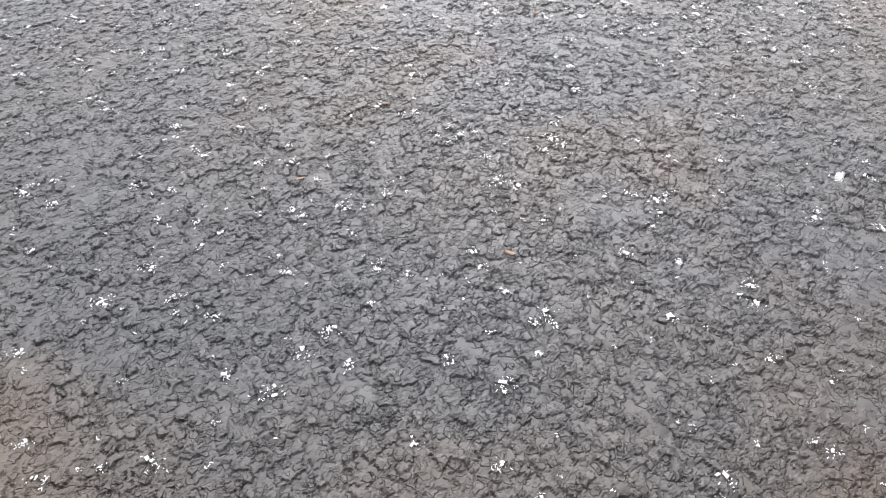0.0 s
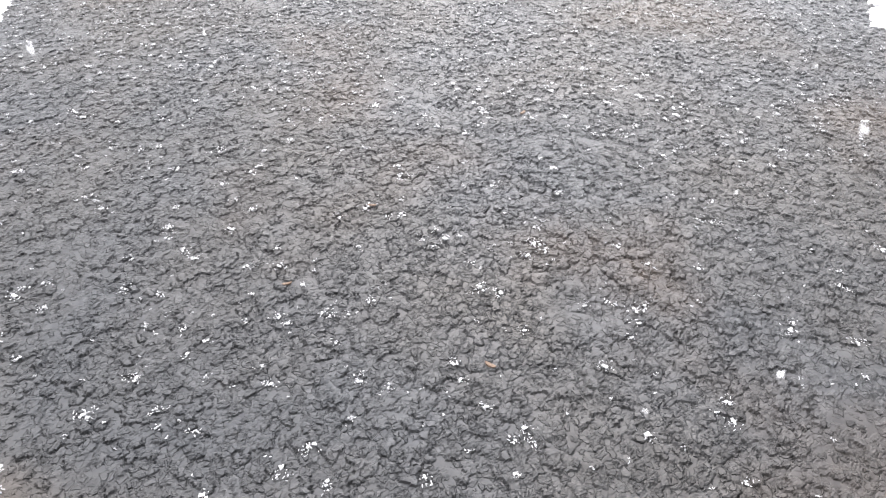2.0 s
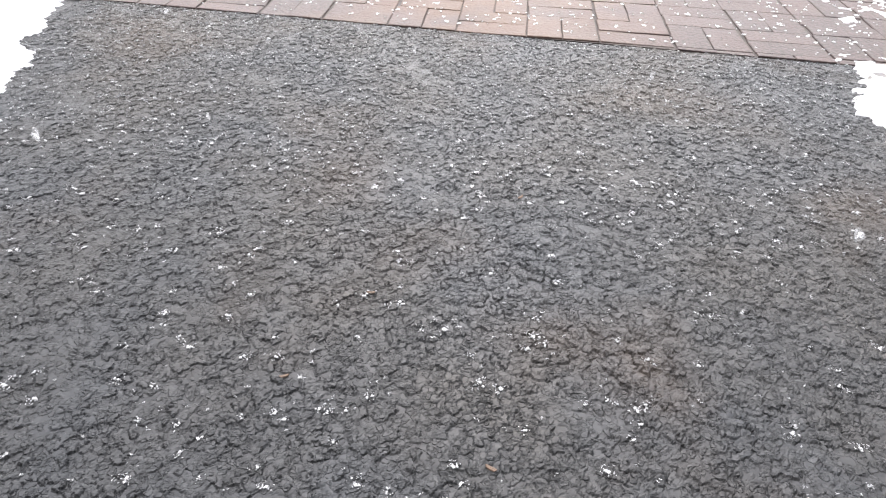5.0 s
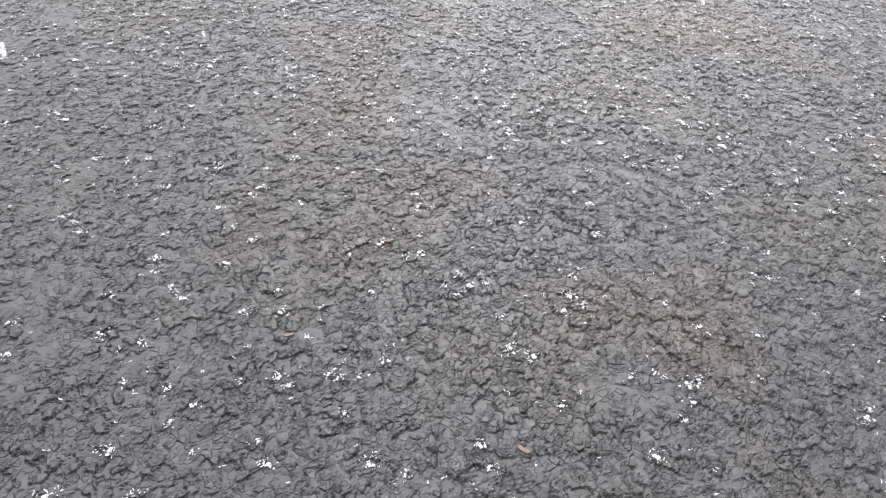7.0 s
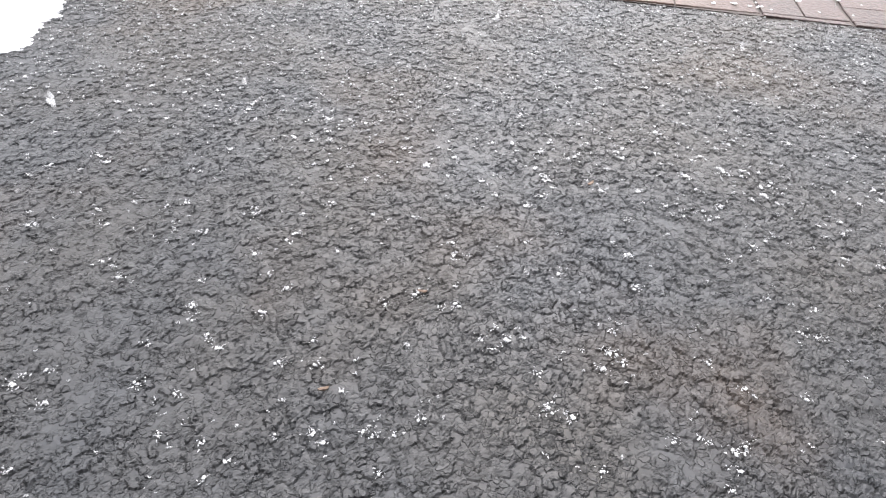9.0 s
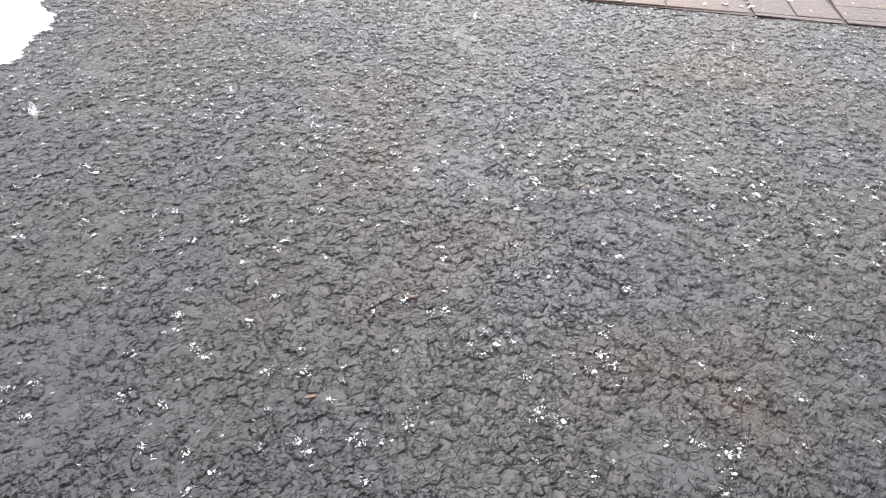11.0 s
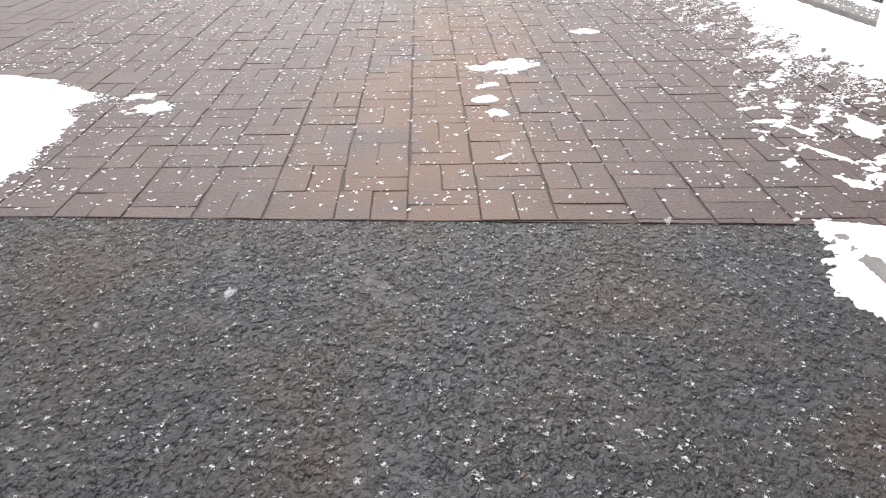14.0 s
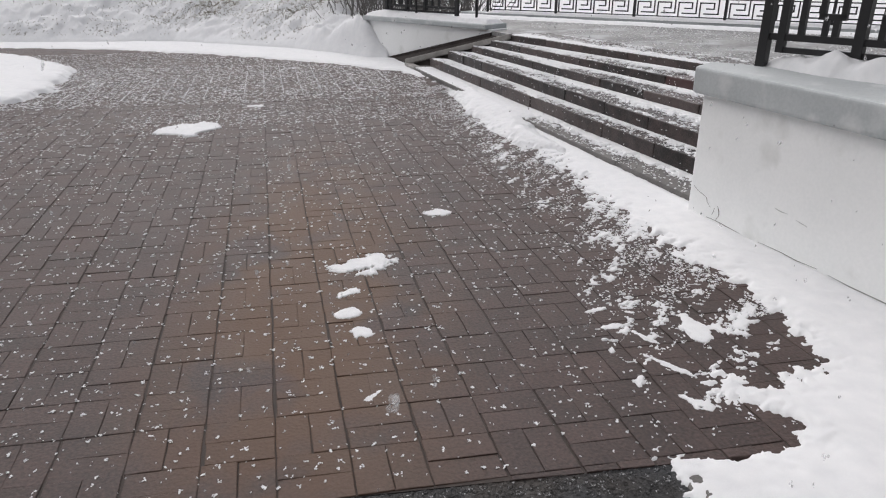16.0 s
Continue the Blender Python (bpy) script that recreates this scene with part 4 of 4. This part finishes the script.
# a few stick to the risers
for _ in range(260):
    k = int(nr.integers(0, 5))
    u_ = nr.uniform(-0.1, step_end(k) - 0.1)
    s = nr.uniform(0.002, 0.0045)
    P.append(tuple(S(u_, step_v(k, u_) - 0.004, nr.uniform(STEP_Z[k] + 0.01, STEP_Z[k + 1]))))
    D.append((s, s, s * 0.8))
grains("snow_grains", np.array(P), np.array(D), nr, "snowflakes scattered on the stone treads")
P, D = [], []
for _ in range(9000):
    u_, v_ = nr.uniform(-1.0, 6.0), 1.6 + 4.0 * nr.random()
    q = S(u_, v_, TERRACE - 0.002)
    if v_ > 1.75 - 0.17 * u_ and fnoise(np.array([q.x]), np.array([q.y]), 0.5, 640, 3)[0] > 0.36 + 0.2 * nr.random():
        s = nr.uniform(0.004, 0.013)
        P.append(tuple(q))
        D.append((s, s * 0.7, 0.002))
grains("snow_grains", np.array(P), np.array(D), nr, "powder snow scattered over the terrace")

# edging stone between asphalt and the side ground
bm = bmesh.new()
prism(bm, [(1.30, -0.5), (1.41, -0.5), (1.345, 1.69), (1.262, 1.69)], -0.05, 0.003)
bevel_all(bm, 0.006, 1)
tagged(part("edging_stone", bm, M_KERB), "grey concrete edging along the asphalt", "edging", kind="structure")

# ---- bits of leaf and grit on the asphalt ----
for x, y, ang, ln in ((0.18, 0.31, 30, 0.007), (0.475, 0.225, -20, 0.008), (0.44, 0.83, 60, 0.008), (0.245, 0.50, 10, 0.007), (1.60, 1.42, 5, 0.03), (-1.42, 6.25, 15, 0.05)):
    bm = bmesh.new()
    n = 8
    top = [bm.verts.new((math.cos(a) * ln, math.sin(a) * ln * 0.35, 0.0012 + 0.0016 * math.cos(2 * a))) for a in [k * 2 * math.pi / n for k in range(n)]]
    low = [bm.verts.new((v.co.x, v.co.y, v.co.z - 0.0014)) for v in top]
    bm.faces.new(top)
    bm.faces.new(low[::-1])
    for k in range(n):
        bm.faces.new((top[k], low[k], low[(k + 1) % n], top[(k + 1) % n]))
    ob = part("dead_leaf", bm, M_LEAF, None)
    z = 0.024 if x > 1.2 else 0.004 if y > 2 else float(asphalt_height(np.array([x]), np.array([y]))[0]) + 0.001
    ob.matrix_world = pose(x, y, z, 0, 0, ang)
    tagged(ob, "scrap of rotten brown leaf lying on the ground", "leaf", group="leaf scraps")

# ---- cracks and foot line of the plinth ----
wn_ = Vector((-0.983, -0.186, 0))


def crack(points, w):
    """A thin proud scar on the plinth's side; points as (metres along it, height)."""
    bm = bmesh.new()
    prev = None
    for k, (s, z) in enumerate(points):
        p = Vector((PL_A.x + W.x * s, PL_A.y + W.y * s, z)) + wn_ * 0.0015
        ww = w * (0.4 if k in (0, len(points) - 1) else 1.0)
        t = Vector((W.x, W.y, 0)) * ww * 0.5 + Vector((0, 0, ww * 0.3))
        ring = [bm.verts.new(p - t), bm.verts.new(p + t), bm.verts.new(p + t - wn_ * 0.004), bm.verts.new(p - t - wn_ * 0.004)]
        if prev:
            for a in range(4):
                bm.faces.new((prev[a], prev[(a + 1) % 4], ring[(a + 1) % 4], ring[a]))
        prev = ring
    ob = part("crack", bm, M_CRACK)
    ob.parent = plinth
    ob.matrix_parent_inverse = Matrix.Translation(-plinth.location)


crack([(0.03, 0.165), (0.06, 0.15), (0.10, 0.14), (0.14, 0.13), (0.15, 0.11), (0.18, 0.085)], 0.0022)
crack([(0.235, 0.03), (0.255, 0.06), (0.25, 0.085), (0.235, 0.11)], 0.0042)
crack([(0.20, 0.045), (0.21, 0.07), (0.215, 0.09)], 0.0028)
crack([(0.62, 0.225), (0.66, 0.22), (0.70, 0.223)], 0.0022)
crack([(0.75, 0.21), (0.79, 0.205), (0.82, 0.20)], 0.0022)
for run in ([(0.16, 0.022), (0.24, 0.026), (0.32, 0.022), (0.42, 0.020)], [(0.55, 0.022), (0.7, 0.026), (0.80, 0.022), (0.92, 0.030)], [(0.98, 0.026), (1.1, 0.022), (1.3, 0.026), (1.6, 0.022)]):
    crack(run, 0.005)

# ---- snowy bank with dry grass behind the paving ----
BASE = [(-12, 15.0), (-5.8, 14.45), (-2.7, 13.95), (-0.4, 12.3), (0.55, 11.2), (0.80, 10.86), (1.10, 10.72)]
BANK = BASE + [(1.12, 10.84), (1.0, 11.3), (1.6, 13.5), (2.0, 17.0), (2.0, 24.0), (-12, 24.0)]


def bank_height(X, Y):
    d = inside(X, Y, BANK)
    front = np.full(X.shape, 1e9)
    for (x0, y0), (x1, y1) in zip(BASE, BASE[1:]):
        ex, ey = x1 - x0, y1 - y0
        t = np.clip(((X - x0) * ex + (Y - y0) * ey) / (ex * ex + ey * ey), 0, 1)
        front = np.minimum(front, np.hypot(X - x0 - t * ex, Y - y0 - t * ey))
    rise = 1.5 * (1 - np.exp(-front / 2.2)) * smooth01((1.35 - X + 0.1 * (Y - 11)) / 1.5) + 0.26 * np.exp(-((X - 0.35) ** 2 + (Y - 11.6) ** 2) / 0.7) * (0.1 + 1.8 * fnoise(X, Y, 0.35, 507, 4)) * smooth01(front / 0.25) + 0.22 * np.exp(-((X - 0.74) ** 2 + (Y - 11.12) ** 2) / 0.16) * smooth01(front / 0.2) * (0.6 + 0.8 * fnoise(X, Y, 0.2, 509, 3))
    z = rise * (0.8 + 0.4 * fnoise(X, Y, 1.6, 501)) + ((fnoise(X, Y, 0.4, 502) - 0.4) * 0.22 + (fnoise(X, Y, 0.12, 503, 3) - 0.5) * 0.15) * smooth01(front / 0.4)
    return np.where(d > 0, z + 0.01, -0.06)


tagged(add_part("snow_bank", grid_mesh("snow_bank", np.arange(-12, 2.1, 0.05), np.arange(10.6, 24, 0.05), bank_height, lambda X, Y: inside(X, Y, BANK) > 0), M_SNOW),
       "snow-covered grassy bank behind the paving", "bank", kind="structure")
P, D = [], []
spots = [(nr.uniform(-6, 0.6), nr.uniform(12.0, 17.0)) for _ in range(120)] + [(nr.normal() * 0.7 - 2.0, 14.4 + abs(nr.normal()) * 0.4) for _ in range(55)] + [(nr.normal() * 0.5 - 0.4, 13.2 + abs(nr.normal()) * 0.5) for _ in range(35)]
for x, y in spots:
    for _ in range(26):
        P.append((x + nr.normal() * 0.2, y + nr.normal() * 0.14, nr.uniform(0.0, 0.02)))
        D.append((nr.uniform(0.008, 0.03), 0.0035, 0.0035))
P, D = np.array(P), np.array(D)
ok = inside(P[:, 0], P[:, 1], BANK) > 0.15
P, D = P[ok], D[ok]
P[:, 2] += bank_height(P[:, 0], P[:, 1])
grains("dry_grass", P, D, nr, "dry grass blades poking out of the snowy bank", M_GRASS, 2.2, "grass")


# ---- bare shrubs behind the parapet ----
def shrub(at, height, spread, count, seed):
    r = random.Random(seed)
    bm = bmesh.new()
    for _ in range(count):
        a, lean = r.uniform(0, 6.28), r.uniform(0.05, 0.75)
        p = Vector((r.gauss(0, spread * 0.22), r.gauss(0, spread * 0.22), 0))
        d = Vector((math.cos(a) * lean, math.sin(a) * lean, 1)).normalized()
        ln, w = height * r.uniform(0.5, 1.0), r.uniform(0.008, 0.018)
        for k in range(3):
            q = p + d * (ln / 3)
            bar(bm, p, q, w, w, (math.sin(a), -math.cos(a), 0.01))
            if k:
                e = (d + Vector((r.uniform(-1, 1), r.uniform(-1, 1), 0.3))).normalized()
                bar(bm, q, q + e * ln * 0.35, w * 0.5, w * 0.5, (math.sin(a), -math.cos(a), 0.01))
            p, w = q, w * 0.7
            d = (d + Vector((r.uniform(-0.3, 0.3), r.uniform(-0.3, 0.3), 0.1))).normalized()
    ob = part("shrub", bm, M_TWIG)
    ob.location = at
    return tagged(ob, "leafless grey-brown shrub behind the snowy bank", "shrub", group="bare shrubs")


shrub((1.0, 13.4, 0.0), 1.6, 1.6, 150, 1)
shrub((1.9, 13.9, 0.0), 1.6, 1.5, 170, 2)
shrub((2.7, 13.6, 0.0), 1.5, 1.2, 170, 3)
shrub((0.0, 15.5, 0.7), 1.2, 1.6, 80, 4)


# ---- snowflakes in the air ----
M_FLAKE = bpy.data.materials.new("airborne_snow")
M_FLAKE.use_nodes = True
_t = M_FLAKE.node_tree
_thru, _lit, _clear, _m1, _m2 = [_t.nodes.new(k) for k in ("ShaderNodeBsdfTranslucent", "ShaderNodeBsdfDiffuse", "ShaderNodeBsdfTransparent", "ShaderNodeMixShader", "ShaderNodeMixShader")]
for n in (_thru, _lit):
    n.inputs["Color"].default_value = (0.93, 0.94, 0.95, 1)
_m1.inputs[0].default_value, _m2.inputs[0].default_value = 0.5, 0.16
_t.links.new(_thru.outputs[0], _m1.inputs[1])
_t.links.new(_lit.outputs[0], _m1.inputs[2])
_t.links.new(_clear.outputs[0], _m2.inputs[1])
_t.links.new(_m1.outputs[0], _m2.inputs[2])
_t.links.new(_m2.outputs[0], _t.nodes["Material Output"].inputs["Surface"])
verts, quads = [], []
nf = np.random.default_rng(77)
lat, lon = 3, 6
line_a, line_b = np.array((0.5, -0.33, 0.575)), np.array((0.39, 0.28, 1.34))     # stay clear of the walked line
for _ in range(900):
    c = np.array((nf.uniform(-1.3, 2.6), nf.uniform(-0.1, 6.0), nf.uniform(0.03, 1.6)))
    along = np.clip((c - line_a) @ (line_b - line_a) / ((line_b - line_a) @ (line_b - line_a)), 0, 1)
    if np.linalg.norm(c - line_a - along * (line_b - line_a)) < 0.33:
        continue
    big = nf.uniform(0.0016, 0.0044) * (1.9 if nf.random() < 0.14 else 1.0)
    lean = nf.normal() * 0.3
    # a loose flake: a few thin lumps grown into one another
    for _k in range(7):
        o = c + nf.normal(size=3) * big * np.array((0.42, 0.42, 0.6))
        r = big * nf.uniform(0.3, 0.6)
        base = len(verts)
        for a in range(lat + 1):
            th = 0.15 + (math.pi - 0.3) * a / lat
            for b_ in range(lon):
                ph = 2 * math.pi * b_ / lon
                w = r * (0.7 + 0.5 * nf.random())
                z = 1.6 * w * math.cos(th)
                verts.append((o[0] + w * math.sin(th) * math.cos(ph) + lean * z, o[1] + w * math.sin(th) * math.sin(ph), o[2] + z))
        for a in range(lat):
            for b_ in range(lon):
                quads.append((base + a * lon + b_, base + a * lon + (b_ + 1) % lon, base + (a + 1) * lon + (b_ + 1) % lon, base + (a + 1) * lon + b_))
tagged(add_part("falling_snow", fast_mesh("falling_snow", verts, quads), M_FLAKE), "white snowflakes drifting down through the air", "snow", kind="stuff")

# ---- the pavers nearest the camera, one by one ----
for poly in near_bricks[:300]:
    worn_poly = []
    for p, q in zip(poly, poly[1:] + poly[:1]):
        worn_poly.append((p[0] + rng.uniform(-0.0012, 0.0012), p[1] + rng.uniform(-0.0012, 0.0012)))
        if math.hypot(q[0] - p[0], q[1] - p[1]) > 0.03:
            worn_poly.append(((p[0] + q[0]) / 2 + rng.uniform(-0.0026, 0.0026), (p[1] + q[1]) / 2 + rng.uniform(-0.0014, 0.0014)))
    add_part("brick", brick_mesh([worn_poly], rng), M_BRICK, paving)
